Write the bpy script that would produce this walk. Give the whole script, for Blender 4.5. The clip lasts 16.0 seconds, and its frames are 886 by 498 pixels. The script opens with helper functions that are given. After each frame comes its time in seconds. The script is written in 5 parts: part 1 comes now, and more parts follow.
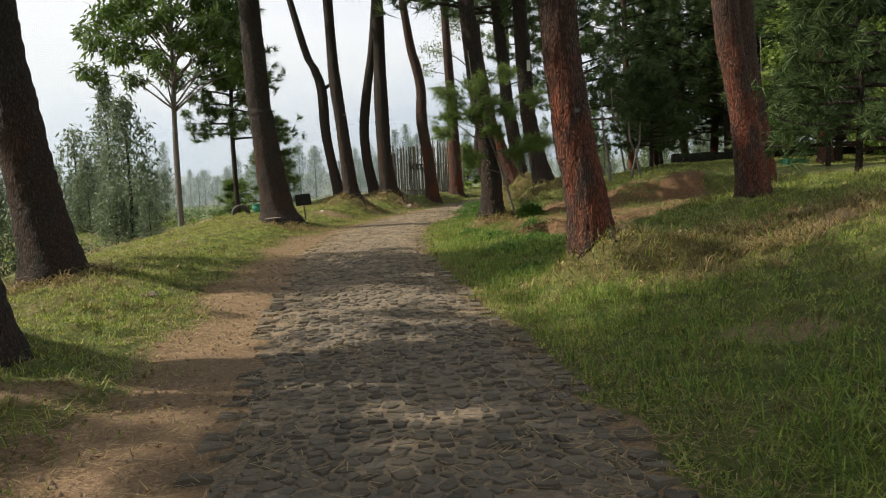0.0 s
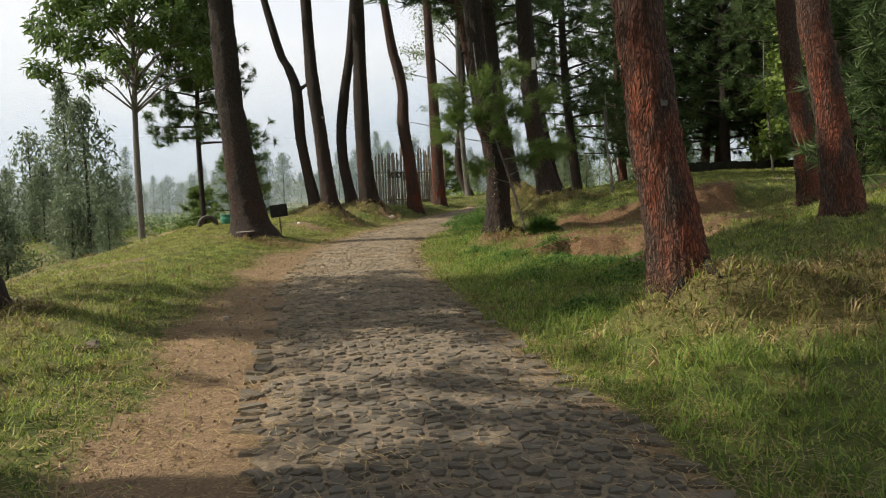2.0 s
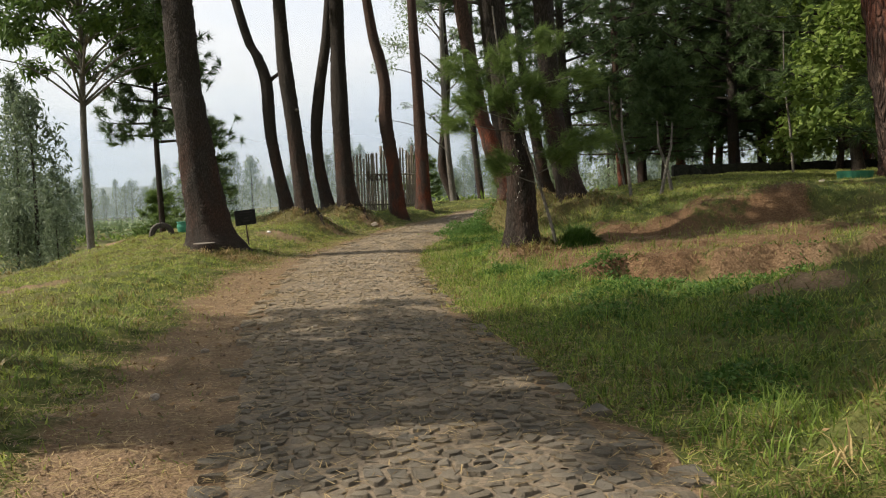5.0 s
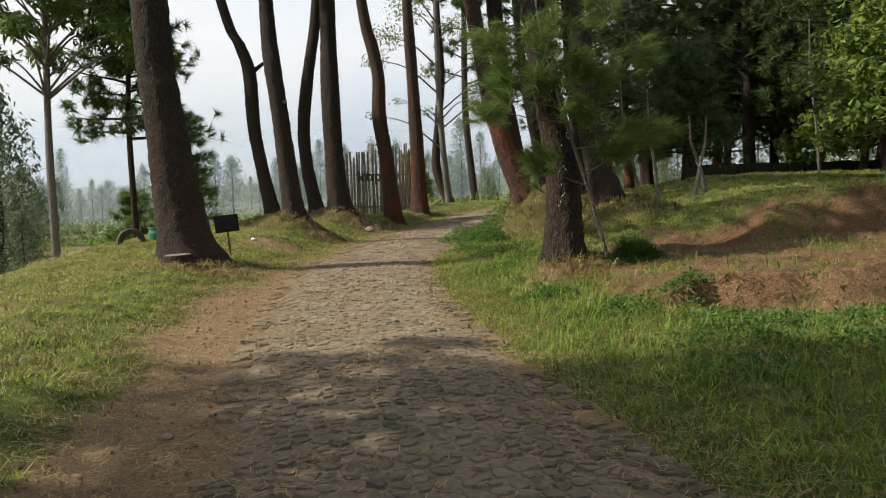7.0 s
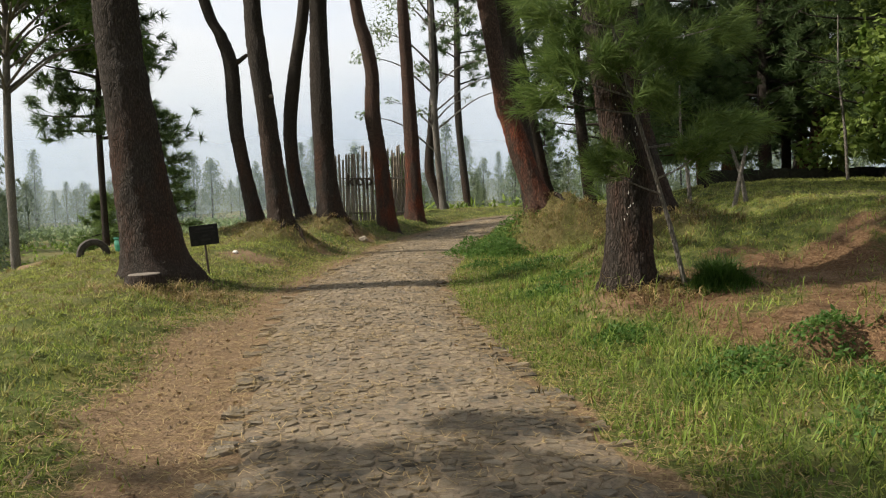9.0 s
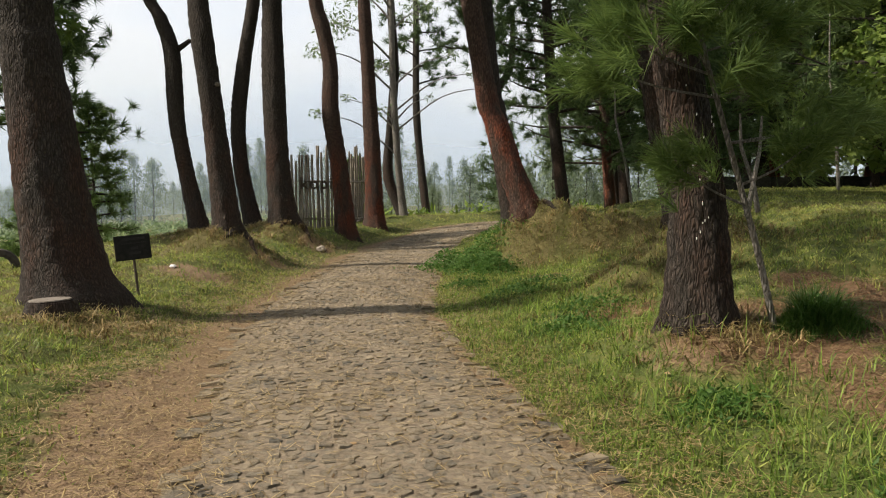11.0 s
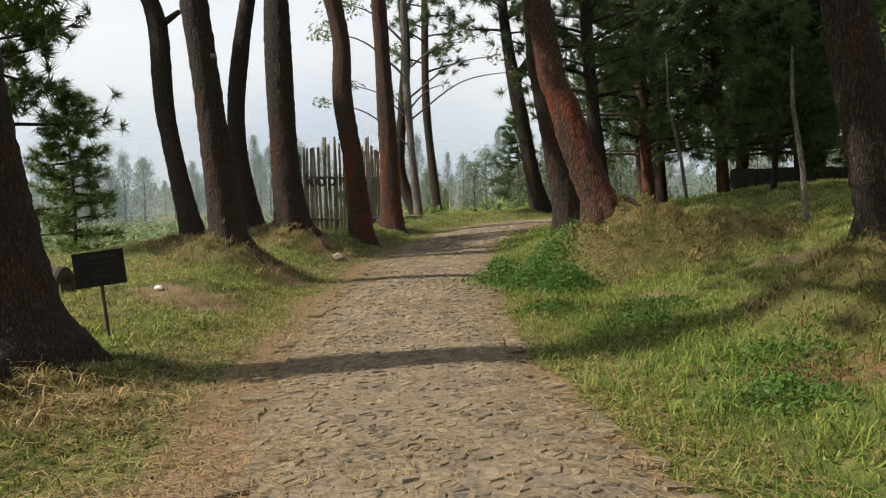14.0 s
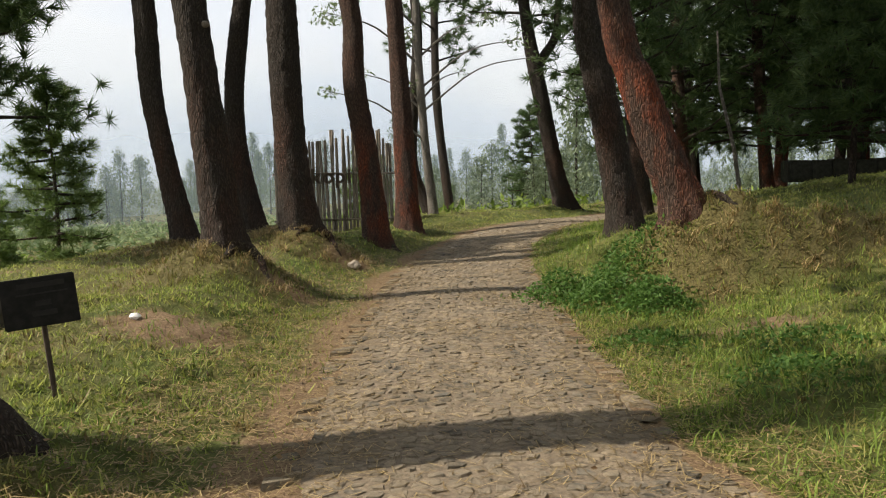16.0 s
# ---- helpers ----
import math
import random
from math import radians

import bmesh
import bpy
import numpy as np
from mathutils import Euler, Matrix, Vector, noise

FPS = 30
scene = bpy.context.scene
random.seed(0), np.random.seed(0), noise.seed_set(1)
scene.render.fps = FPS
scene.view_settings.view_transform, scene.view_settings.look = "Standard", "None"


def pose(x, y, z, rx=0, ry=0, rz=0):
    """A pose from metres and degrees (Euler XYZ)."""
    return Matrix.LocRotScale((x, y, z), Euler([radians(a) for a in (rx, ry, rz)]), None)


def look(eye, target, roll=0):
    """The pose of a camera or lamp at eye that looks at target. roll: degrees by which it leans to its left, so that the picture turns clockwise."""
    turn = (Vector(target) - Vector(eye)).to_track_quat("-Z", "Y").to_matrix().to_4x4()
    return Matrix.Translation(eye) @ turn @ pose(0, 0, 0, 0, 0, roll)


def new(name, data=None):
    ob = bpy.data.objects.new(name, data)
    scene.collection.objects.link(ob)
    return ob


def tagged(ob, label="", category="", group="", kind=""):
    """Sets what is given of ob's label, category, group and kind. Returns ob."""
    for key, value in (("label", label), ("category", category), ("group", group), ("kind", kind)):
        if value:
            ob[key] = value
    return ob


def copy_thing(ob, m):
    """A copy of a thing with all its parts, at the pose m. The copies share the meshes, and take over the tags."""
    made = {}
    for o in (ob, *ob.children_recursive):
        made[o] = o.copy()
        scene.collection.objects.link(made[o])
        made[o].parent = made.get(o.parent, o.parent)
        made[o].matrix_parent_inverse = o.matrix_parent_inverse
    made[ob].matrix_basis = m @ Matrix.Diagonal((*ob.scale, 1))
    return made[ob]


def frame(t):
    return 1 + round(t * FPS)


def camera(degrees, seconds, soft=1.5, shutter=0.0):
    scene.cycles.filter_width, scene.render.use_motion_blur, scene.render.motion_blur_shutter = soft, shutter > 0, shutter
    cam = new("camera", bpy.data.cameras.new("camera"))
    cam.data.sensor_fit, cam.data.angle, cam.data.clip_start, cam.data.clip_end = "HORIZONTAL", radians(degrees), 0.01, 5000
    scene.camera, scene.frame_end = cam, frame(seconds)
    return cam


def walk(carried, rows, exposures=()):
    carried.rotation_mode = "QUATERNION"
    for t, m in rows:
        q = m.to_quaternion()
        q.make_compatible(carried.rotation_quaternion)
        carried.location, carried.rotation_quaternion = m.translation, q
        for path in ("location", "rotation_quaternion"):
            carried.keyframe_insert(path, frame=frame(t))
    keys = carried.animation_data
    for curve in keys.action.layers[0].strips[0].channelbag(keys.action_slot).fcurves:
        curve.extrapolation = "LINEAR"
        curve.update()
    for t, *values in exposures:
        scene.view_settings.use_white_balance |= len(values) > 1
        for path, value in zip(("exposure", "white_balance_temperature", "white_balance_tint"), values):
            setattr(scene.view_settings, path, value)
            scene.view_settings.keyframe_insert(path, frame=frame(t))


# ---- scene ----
cam = camera(55.9, 16.0, 1.1)
METRES, EYE, TILT, LEAN, TURN = 20.3, 1.5, 0.0, 0.0, -3.5
ROWS = [
    (0.0, 0.0, 0.0, 0.0, -0.2, -5.2, 2.17),
    (0.5, -0.0056, 0.0339, 0.0004, -0.92, -5.05, 2.02),
    (1.0, -0.0159, 0.0656, 0.0016, -1.54, -4.9, 1.87),
    (1.5, -0.0244, 0.0982, 0.0005, -2.09, -4.8, 1.76),
    (2.0, -0.0343, 0.1282, 0.0025, -2.46, -4.72, 1.73),
    (2.5, -0.0396, 0.157, 0.0011, -2.71, -4.67, 1.76),
    (3.0, -0.0452, 0.1867, 0.0008, -2.96, -4.63, 1.78),
    (3.5, -0.0516, 0.2158, 0.0017, -3.22, -4.6, 1.82),
    (4.0, -0.0554, 0.2475, 0.0002, -3.61, -4.52, 1.77),
    (6.5, -0.0707, 0.4081, -0.0012, -5.64, -4.42, 1.51),
    (7.0, -0.0808, 0.4403, 0.0005, -5.79, -4.44, 1.54),
    (7.5, -0.0853, 0.4701, -0.0005, -5.85, -4.45, 1.59),
    (8.0, -0.0919, 0.5026, -0.0009, -5.94, -4.48, 1.65),
    (8.5, -0.0978, 0.5327, 0.0008, -6.19, -4.43, 1.57),
    (9.0, -0.0985, 0.564, 0.0025, -7.12, -4.16, 1.19),
    (9.5, -0.1013, 0.5946, 0.0029, -8.46, -3.96, 0.79),
    (12.0, -0.1157, 0.7435, 0.004, -11.09, -3.95, 0.63),
    (12.5, -0.1198, 0.7689, 0.005, -11.14, -3.97, 0.73),
    (13.0, -0.123, 0.7989, 0.0052, -11.18, -4.03, 0.86),
    (13.5, -0.1264, 0.8288, 0.0052, -11.18, -4.08, 0.98),
    (14.0, -0.1259, 0.859, 0.003, -11.18, -4.12, 1.07),
    (14.5, -0.1265, 0.8913, 0.0026, -11.19, -4.16, 1.18),
    (15.0, -0.1278, 0.9212, 0.0042, -11.2, -4.22, 1.29),
    (15.5, -0.1279, 0.9541, 0.0035, -11.23, -4.28, 1.43),
    (16.0, -0.1319, 0.9869, 0.003, -11.25, -4.33, 1.52),
]
walk(cam, [(t, pose(0, 0, EYE, TILT, LEAN, TURN) @ pose(METRES * x, METRES * y, METRES * z, 90 + pitch, roll, yaw)) for t, x, y, z, yaw, pitch, roll in ROWS])

# ---- world and sun ----
SUN = Vector((-0.71, 0.085, 0.70)).normalized()      # towards the sun
world = bpy.data.worlds.new("sky")
scene.world = world
world.use_nodes = True
wn, wl = world.node_tree.nodes, world.node_tree.links
wn.clear()
sky = wn.new("ShaderNodeTexSky")
sky.sky_type, sky.sun_disc = "NISHITA", False
sky.sun_elevation, sky.sun_rotation = math.asin(SUN.z), math.atan2(SUN.x, SUN.y)
sky.dust_density = 4.0
bg_clear = wn.new("ShaderNodeBackground")
bg_clear.inputs[1].default_value = 0.06
wl.new(sky.outputs[0], bg_clear.inputs[0])
coord = wn.new("ShaderNodeTexCoord")
stretch = wn.new("ShaderNodeMapping")
stretch.inputs["Scale"].default_value = (1.2, 1.2, 3.0)
wl.new(coord.outputs["Generated"], stretch.inputs[0])
clouds = wn.new("ShaderNodeTexNoise")
clouds.inputs["Scale"].default_value, clouds.inputs["Detail"].default_value = 1.6, 5.0
wl.new(stretch.outputs[0], clouds.inputs["Vector"])
ramp = wn.new("ShaderNodeValToRGB")
ramp.color_ramp.elements[0].position, ramp.color_ramp.elements[0].color = 0.34, (0.77, 0.85, 0.97, 1)
ramp.color_ramp.elements[1].position, ramp.color_ramp.elements[1].color = 0.56, (1.0, 1.0, 1.0, 1)
wl.new(clouds.outputs[0], ramp.inputs[0])
bg_cloud = wn.new("ShaderNodeBackground")
bg_cloud.inputs[1].default_value = 0.90
wl.new(ramp.outputs[0], bg_cloud.inputs[0])
sky_mix = wn.new("ShaderNodeMixShader")
sky_mix.inputs[0].default_value = 0.80
wl.new(bg_clear.outputs[0], sky_mix.inputs[1])
wl.new(bg_cloud.outputs[0], sky_mix.inputs[2])
world_out = wn.new("ShaderNodeOutputWorld")
wl.new(sky_mix.outputs[0], world_out.inputs[0])

sun_data = bpy.data.lights.new("sun", "SUN")
sun_data.energy, sun_data.angle, sun_data.color = 5.0, radians(0.7), (1.0, 0.90, 0.76)
sun = new("sun", sun_data)
sun.matrix_world = look((-40, 20, 40), Vector((-40, 20, 40)) - SUN)
scene.view_settings.exposure = 0.41


# ---- materials ----
def material(name, rough=0.85):
    m = bpy.data.materials.new(name)
    m.use_nodes = True
    n = m.node_tree.nodes
    b = n["Principled BSDF"]
    b.inputs["Roughness"].default_value = rough
    b.inputs["Specular IOR Level"].default_value = 0.25
    return m, n, m.node_tree.links, b


def noise_node(n, l, vec, scale, detail=4.0, rough=0.6):
    t = n.new("ShaderNodeTexNoise")
    t.inputs["Scale"].default_value, t.inputs["Detail"].default_value = scale, detail
    t.inputs["Roughness"].default_value = rough
    if vec is not None:
        l.new(vec, t.inputs["Vector"])
    return t.outputs[0]


def ramp_node(n, l, fac, stops):
    r = n.new("ShaderNodeValToRGB")
    e = r.color_ramp.elements
    while len(e) < len(stops):
        e.new(0.5)
    for k, (p, c) in enumerate(stops):
        e[k].position, e[k].color = p, (*c, 1)
    l.new(fac, r.inputs[0])
    return r.outputs[0]


def mix_node(n, l, fac, a, b, mode="MIX"):
    x = n.new("ShaderNodeMix")
    x.data_type, x.blend_type = "RGBA", mode
    for sock, v in ((x.inputs[0], fac), (x.inputs[6], a), (x.inputs[7], b)):
        if isinstance(v, (int, float)):
            sock.default_value = v
        elif isinstance(v, tuple):
            sock.default_value = (*v, 1)
        else:
            l.new(v, sock)
    return x.outputs[2]


def math_node(n, l, op, a, b=0.0):
    x = n.new("ShaderNodeMath")
    x.operation = op
    for sock, v in ((x.inputs[0], a), (x.inputs[1], b)):
        if isinstance(v, (int, float)):
            sock.default_value = v
        else:
            l.new(v, sock)
    return x.outputs[0]


def bump_node(n, l, b, height, strength=0.5, dist=0.02):
    x = n.new("ShaderNodeBump")
    x.inputs["Strength"].default_value, x.inputs["Distance"].default_value = strength, dist
    l.new(height, x.inputs["Height"])
    l.new(x.outputs[0], b.inputs["Normal"])


def object_coords(n, l, scale=(1, 1, 1)):
    c = n.new("ShaderNodeTexCoord")
    m = n.new("ShaderNodeMapping")
    m.inputs["Scale"].default_value = scale
    l.new(c.outputs["Object"], m.inputs[0])
    return m.outputs[0]


def attribute(n, name):
    a = n.new("ShaderNodeAttribute")
    a.attribute_name = name
    return a.outputs["Fac"]


def make_bark(name, dark, light, red, red_amount):
    m, n, l, b = material(name, 0.9)
    v = object_coords(n, l, (1, 1, 0.22))
    cell = n.new("ShaderNodeTexVoronoi")
    cell.feature = "DISTANCE_TO_EDGE"
    cell.inputs["Scale"].default_value = 36
    warp = n.new("ShaderNodeVectorMath")
    warp.operation = "ADD"
    wob = n.new("ShaderNodeTexNoise")
    wob.inputs["Scale"].default_value = 14
    l.new(v, wob.inputs["Vector"])
    sc = n.new("ShaderNodeVectorMath")
    sc.operation = "SCALE"
    sc.inputs["Scale"].default_value = 0.085
    l.new(wob.outputs["Color"], sc.inputs[0])
    l.new(v, warp.inputs[0])
    l.new(sc.outputs[0], warp.inputs[1])
    l.new(warp.outputs[0], cell.inputs["Vector"])
    plate = ramp_node(n, l, cell.outputs["Distance"], [(0.0, (0.25,) * 3), (0.26, (1, 1, 1))])
    fine = noise_node(n, l, object_coords(n, l, (1, 1, 0.4)), 45, 5, 0.7)
    big = noise_node(n, l, object_coords(n, l, (1, 1, 0.35)), 2.2, 3)
    tone = ramp_node(n, l, fine, [(0.30, dark), (0.72, light)])
    tz = n.new("ShaderNodeSeparateXYZ")
    l.new(object_coords(n, l), tz.inputs[0])
    band = ramp_node(n, l, math_node(n, l, "MULTIPLY", tz.outputs[2], 0.2), [(0.0, (0.25,) * 3), (0.12, (0.9,) * 3), (0.34, (1,) * 3), (0.56, (0.10,) * 3)])
    patch = ramp_node(n, l, big, [(0.38, (0, 0, 0)), (0.60, (1, 1, 1))])
    amount = math_node(n, l, "MULTIPLY", math_node(n, l, "MULTIPLY", band, patch), red_amount)
    tone = mix_node(n, l, amount, tone, mix_node(n, l, fine, tuple(c * 0.5 for c in red), red))
    lichen = ramp_node(n, l, noise_node(n, l, object_coords(n, l), 14, 3), [(0.66, (0, 0, 0)), (0.74, (1, 1, 1))])
    tone = mix_node(n, l, math_node(n, l, "MULTIPLY", lichen, 0.35), tone, (0.30, 0.30, 0.26))
    col = mix_node(n, l, plate, tuple(c * 0.5 for c in dark), tone)
    l.new(col, b.inputs["Base Color"])
    bump_node(n, l, b, math_node(n, l, "ADD", plate, math_node(n, l, "MULTIPLY", fine, 0.6)), 0.9, 0.03)
    return m


BARK = make_bark("pine_bark_grey", (0.024, 0.020, 0.016), (0.088, 0.071, 0.057), (0.15, 0.058, 0.030), 0.50)
BARK_RED = make_bark("pine_bark_red", (0.042, 0.027, 0.021), (0.145, 0.095, 0.070), (0.36, 0.085, 0.032), 0.95)
BARK_PALE = make_bark("pale_bark", (0.16, 0.145, 0.125), (0.36, 0.33, 0.29), (0.3, 0.2, 0.1), 0.1)


def make_leaf(name, a, b_, glow=0.35, rough=0.55, patch=None):
    m, n, l, b = material(name, rough)
    g = n.new("ShaderNodeNewGeometry")
    obj = n.new("ShaderNodeObjectInfo")
    f = math_node(n, l, "MULTIPLY_ADD", g.outputs["Random Per Island"], 0.8)
    l.new(math_node(n, l, "MULTIPLY", obj.outputs["Random"], 0.2), f.node.inputs[2])
    col = ramp_node(n, l, f, [(0.05, a), (0.95, b_)])
    if patch:
        wide = noise_node(n, l, g.outputs["Position"], 1.1, 4, 0.7)
        close = noise_node(n, l, g.outputs["Position"], 8.0, 3, 0.6)
        amount = math_node(n, l, "ADD", math_node(n, l, "MULTIPLY", wide, 0.6), math_node(n, l, "MULTIPLY", close, 0.5))
        col = mix_node(n, l, ramp_node(n, l, amount, [(0.56, (0, 0, 0)), (0.72, (1, 1, 1))]), col, patch)
        col = mix_node(n, l, ramp_node(n, l, close, [(0.30, (0.75,) * 3), (0.46, (0, 0, 0))]), col, tuple(c * 0.55 for c in a))
    l.new(col, b.inputs["Base Color"])
    tr = n.new("ShaderNodeBsdfTranslucent")
    l.new(col, tr.inputs[0])
    ms = n.new("ShaderNodeMixShader")
    ms.inputs[0].default_value = glow
    out = n["Material Output"]
    l.new(b.outputs[0], ms.inputs[1])
    l.new(tr.outputs[0], ms.inputs[2])
    l.new(ms.outputs[0], out.inputs[0])
    return m


NEEDLES = make_leaf("pine_needles", (0.040, 0.074, 0.028), (0.110, 0.160, 0.054), 0.40)
NEEDLES_BRIGHT = make_leaf("young_needles", (0.06, 0.11, 0.026), (0.18, 0.25, 0.065), 0.4)
LEAVES = make_leaf("broad_leaves", (0.045, 0.085, 0.022), (0.13, 0.20, 0.05), 0.4)
LEAVES_PALE = make_leaf("pale_leaves", (0.10, 0.15, 0.06), (0.24, 0.30, 0.14), 0.4)
# leaves of the far trees, paled and greyed to hold distance haze
HAZED_LEAVES = make_leaf("hazed_far_leaves", (0.075, 0.105, 0.062), (0.19, 0.235, 0.13), 0.3)
GRASS = make_leaf("grass_blades", (0.038, 0.085, 0.010), (0.28, 0.38, 0.07), 0.42, patch=(0.15, 0.22, 0.045))
GRASS_SHORT = make_leaf("short_grass", (0.056, 0.100, 0.017), (0.46, 0.50, 0.125), 0.42, patch=(0.36, 0.31, 0.11))
STRAW = make_leaf("dry_straw", (0.10, 0.065, 0.026), (0.48, 0.36, 0.17), 0.2)
MOUND_STRAW = make_leaf("mound_straw", (0.075, 0.055, 0.020), (0.32, 0.25, 0.090), 0.22, patch=(0.10, 0.12, 0.026))
RUST_NEEDLES = make_leaf("rust_needles", (0.075, 0.042, 0.020), (0.38, 0.25, 0.125), 0.15)
# brighter, yellower copy of the broad leaves with sunlight put into its colour
SUN_LEAVES = make_leaf("sunlit_leaves", (0.08, 0.135, 0.025), (0.28, 0.36, 0.085), 0.48)
WEED = make_leaf("weed_leaves", (0.045, 0.105, 0.018), (0.13, 0.23, 0.05), 0.4)


def make_ground():
    m, n, l, b = material("ground", 0.95)
    v = object_coords(n, l)
    n1, n2, n3 = noise_node(n, l, v, 0.7, 5), noise_node(n, l, v, 5.5, 5, 0.7), noise_node(n, l, v, 38, 4, 0.7)
    green = ramp_node(n, l, n2, [(0.25, (0.035, 0.050, 0.012)), (0.50, (0.09, 0.11, 0.026)), (0.75, (0.20, 0.18, 0.06))])
    dry = ramp_node(n, l, n3, [(0.25, (0.045, 0.040, 0.016)), (0.75, (0.20, 0.168, 0.064))])
    earth = ramp_node(n, l, n3, [(0.24, (0.070, 0.050, 0.033)), (0.52, (0.235, 0.158, 0.092)), (0.80, (0.47, 0.345, 0.215))])
    earth = mix_node(n, l, ramp_node(n, l, n2, [(0.40, (0, 0, 0)), (0.62, (0.6,) * 3)]), earth, (0.19, 0.125, 0.072))
    rust = ramp_node(n, l, n3, [(0.25, (0.055, 0.032, 0.018)), (0.52, (0.18, 0.106, 0.056)), (0.80, (0.37, 0.245, 0.135))])
    earth = mix_node(n, l, attribute(n, "rust"), earth, rust)
    f_dry = math_node(n, l, "ADD", attribute(n, "dry"), math_node(n, l, "SUBTRACT", math_node(n, l, "MULTIPLY", n1, 1.5), 0.75))
    f_dry = ramp_node(n, l, f_dry, [(0.30, (0, 0, 0)), (0.75, (1, 1, 1))])
    f_dirt = math_node(n, l, "ADD", attribute(n, "dirt"), math_node(n, l, "SUBTRACT", math_node(n, l, "MULTIPLY", n2, 0.9), 0.45))
    f_dirt = ramp_node(n, l, f_dirt, [(0.38, (0, 0, 0)), (0.62, (1, 1, 1))])
    col = mix_node(n, l, f_dirt, mix_node(n, l, f_dry, green, dry), earth)
    l.new(col, b.inputs["Base Color"])
    bump_node(n, l, b, math_node(n, l, "ADD", n2, math_node(n, l, "MULTIPLY", n3, 0.7)), 0.9, 0.05)
    return m


GROUND = make_ground()


def make_stone(name, a, b_, scale=9):
    m, n, l, b = material(name, 0.88)
    obj = n.new("ShaderNodeObjectInfo")
    g = n.new("ShaderNodeNewGeometry")
    v = g.outputs["Position"]
    big, fine = noise_node(n, l, v, scale, 5, 0.65), noise_node(n, l, v, 90, 4, 0.7)
    rnd = math_node(n, l, "FRACT", math_node(n, l, "ADD", obj.outputs["Random"], g.outputs["Random Per Island"]))
    col = ramp_node(n, l, math_node(n, l, "ADD", math_node(n, l, "MULTIPLY", big, 0.7), math_node(n, l, "MULTIPLY", rnd, 0.35)), [(0.25, a), (0.85, b_)])
    dust_and_sun = ramp_node(n, l, noise_node(n, l, v, 2.4, 5, 0.7), [(0.34, (0, 0, 0)), (0.60, (0.85,) * 3)])
    sep = n.new("ShaderNodeSeparateXYZ")
    l.new(v, sep.inputs[0])
    # dust thickens with y; shaded start and sunlit far stretch are toned in too
    worn = ramp_node(n, l, math_node(n, l, "MULTIPLY", sep.outputs[1], 0.02), [(0.16, (0.30,) * 3), (0.40, (1,) * 3)])
    dust_and_sun = math_node(n, l, "MULTIPLY", dust_and_sun, worn)
    col = mix_node(n, l, dust_and_sun, col, mix_node(n, l, fine, (0.19, 0.150, 0.098), (0.47, 0.375, 0.250)))
    l.new(col, b.inputs["Base Color"])
    bump_node(n, l, b, math_node(n, l, "ADD", big, math_node(n, l, "MULTIPLY", fine, 0.8)), 1.0, 0.02)
    return m


STONE = make_stone("cobble_stone", (0.042, 0.039, 0.032), (0.165, 0.150, 0.122))
ROCK = make_stone("pale_rock", (0.30, 0.27, 0.24), (0.55, 0.51, 0.46))


def plain(name, a, b_, rough=0.8, scale=12.0, stretch_z=1.0, bump=0.4):
    m, n, l, b = material(name, rough)
    v = object_coords(n, l, (1, 1, stretch_z))
    f = noise_node(n, l, v, scale, 5, 0.7)
    l.new(ramp_node(n, l, f, [(0.3, a), (0.7, b_)]), b.inputs["Base Color"])
    bump_node(n, l, b, f, bump, 0.01)
    return m


BAMBOO = plain("weathered_bamboo", (0.12, 0.10, 0.08), (0.36, 0.31, 0.25), 0.7, 25, 0.12)
BOARD = plain("blackened_board", (0.010, 0.010, 0.010), (0.030, 0.028, 0.026), 0.7)
SIGN_INK = plain("faded_ink", (0.026, 0.025, 0.024), (0.045, 0.043, 0.040), 0.8)
CLOD = plain("earth_clod", (0.11, 0.078, 0.050), (0.30, 0.225, 0.155), 0.95, 30)
LETTER_WOOD = plain("dark_letter_wood", (0.045, 0.034, 0.026), (0.11, 0.085, 0.065), 0.8, 20, 0.3)
CUT_WOOD = plain("cut_wood", (0.10, 0.085, 0.07), (0.24, 0.205, 0.17), 0.85, 30)
RUBBER = plain("worn_rubber", (0.03, 0.028, 0.026), (0.085, 0.07, 0.055), 0.75, 15)
POT_GREEN = plain("green_plastic", (0.03, 0.16, 0.10), (0.07, 0.26, 0.17), 0.45, 8)
WHITE_CARD = plain("white_card", (0.62, 0.62, 0.58), (0.80, 0.80, 0.77), 0.7)
SILVER_TAG = plain("grey_tag", (0.07, 0.065, 0.06), (0.13, 0.12, 0.11), 0.6)
# dark wall, its colour lowered further to stand for the grove's shade
DARK_WALL = plain("shade_dark_wall", (0.014, 0.015, 0.011), (0.048, 0.046, 0.034), 0.95, 8)
BED_SOIL = plain("bed_soil", (0.05, 0.045, 0.04), (0.14, 0.125, 0.105), 0.95, 4)
LITTER = plain("white_litter", (0.60, 0.58, 0.53), (0.82, 0.80, 0.76), 0.7)

# ---- plan: the road's middle line and the lie of the land ----
ROAD = np.array([(0.10, -40), (0.10, -12), (0.12, 0), (0.12, 4.5), (0.04, 6), (-0.20, 9), (-0.46, 13), (-0.56, 16), (-0.48, 20), (-0.28, 23),
                 (0.05, 25.2), (0.62, 27.4), (1.45, 30.4), (2.65, 34.5), (4.05, 38.3), (6.2, 41.6), (9.0, 44.0), (13.0, 47.0), (19.0, 51.0), (40.0, 62.0)], float)
HALF = 1.16          # half the width of the cobbles


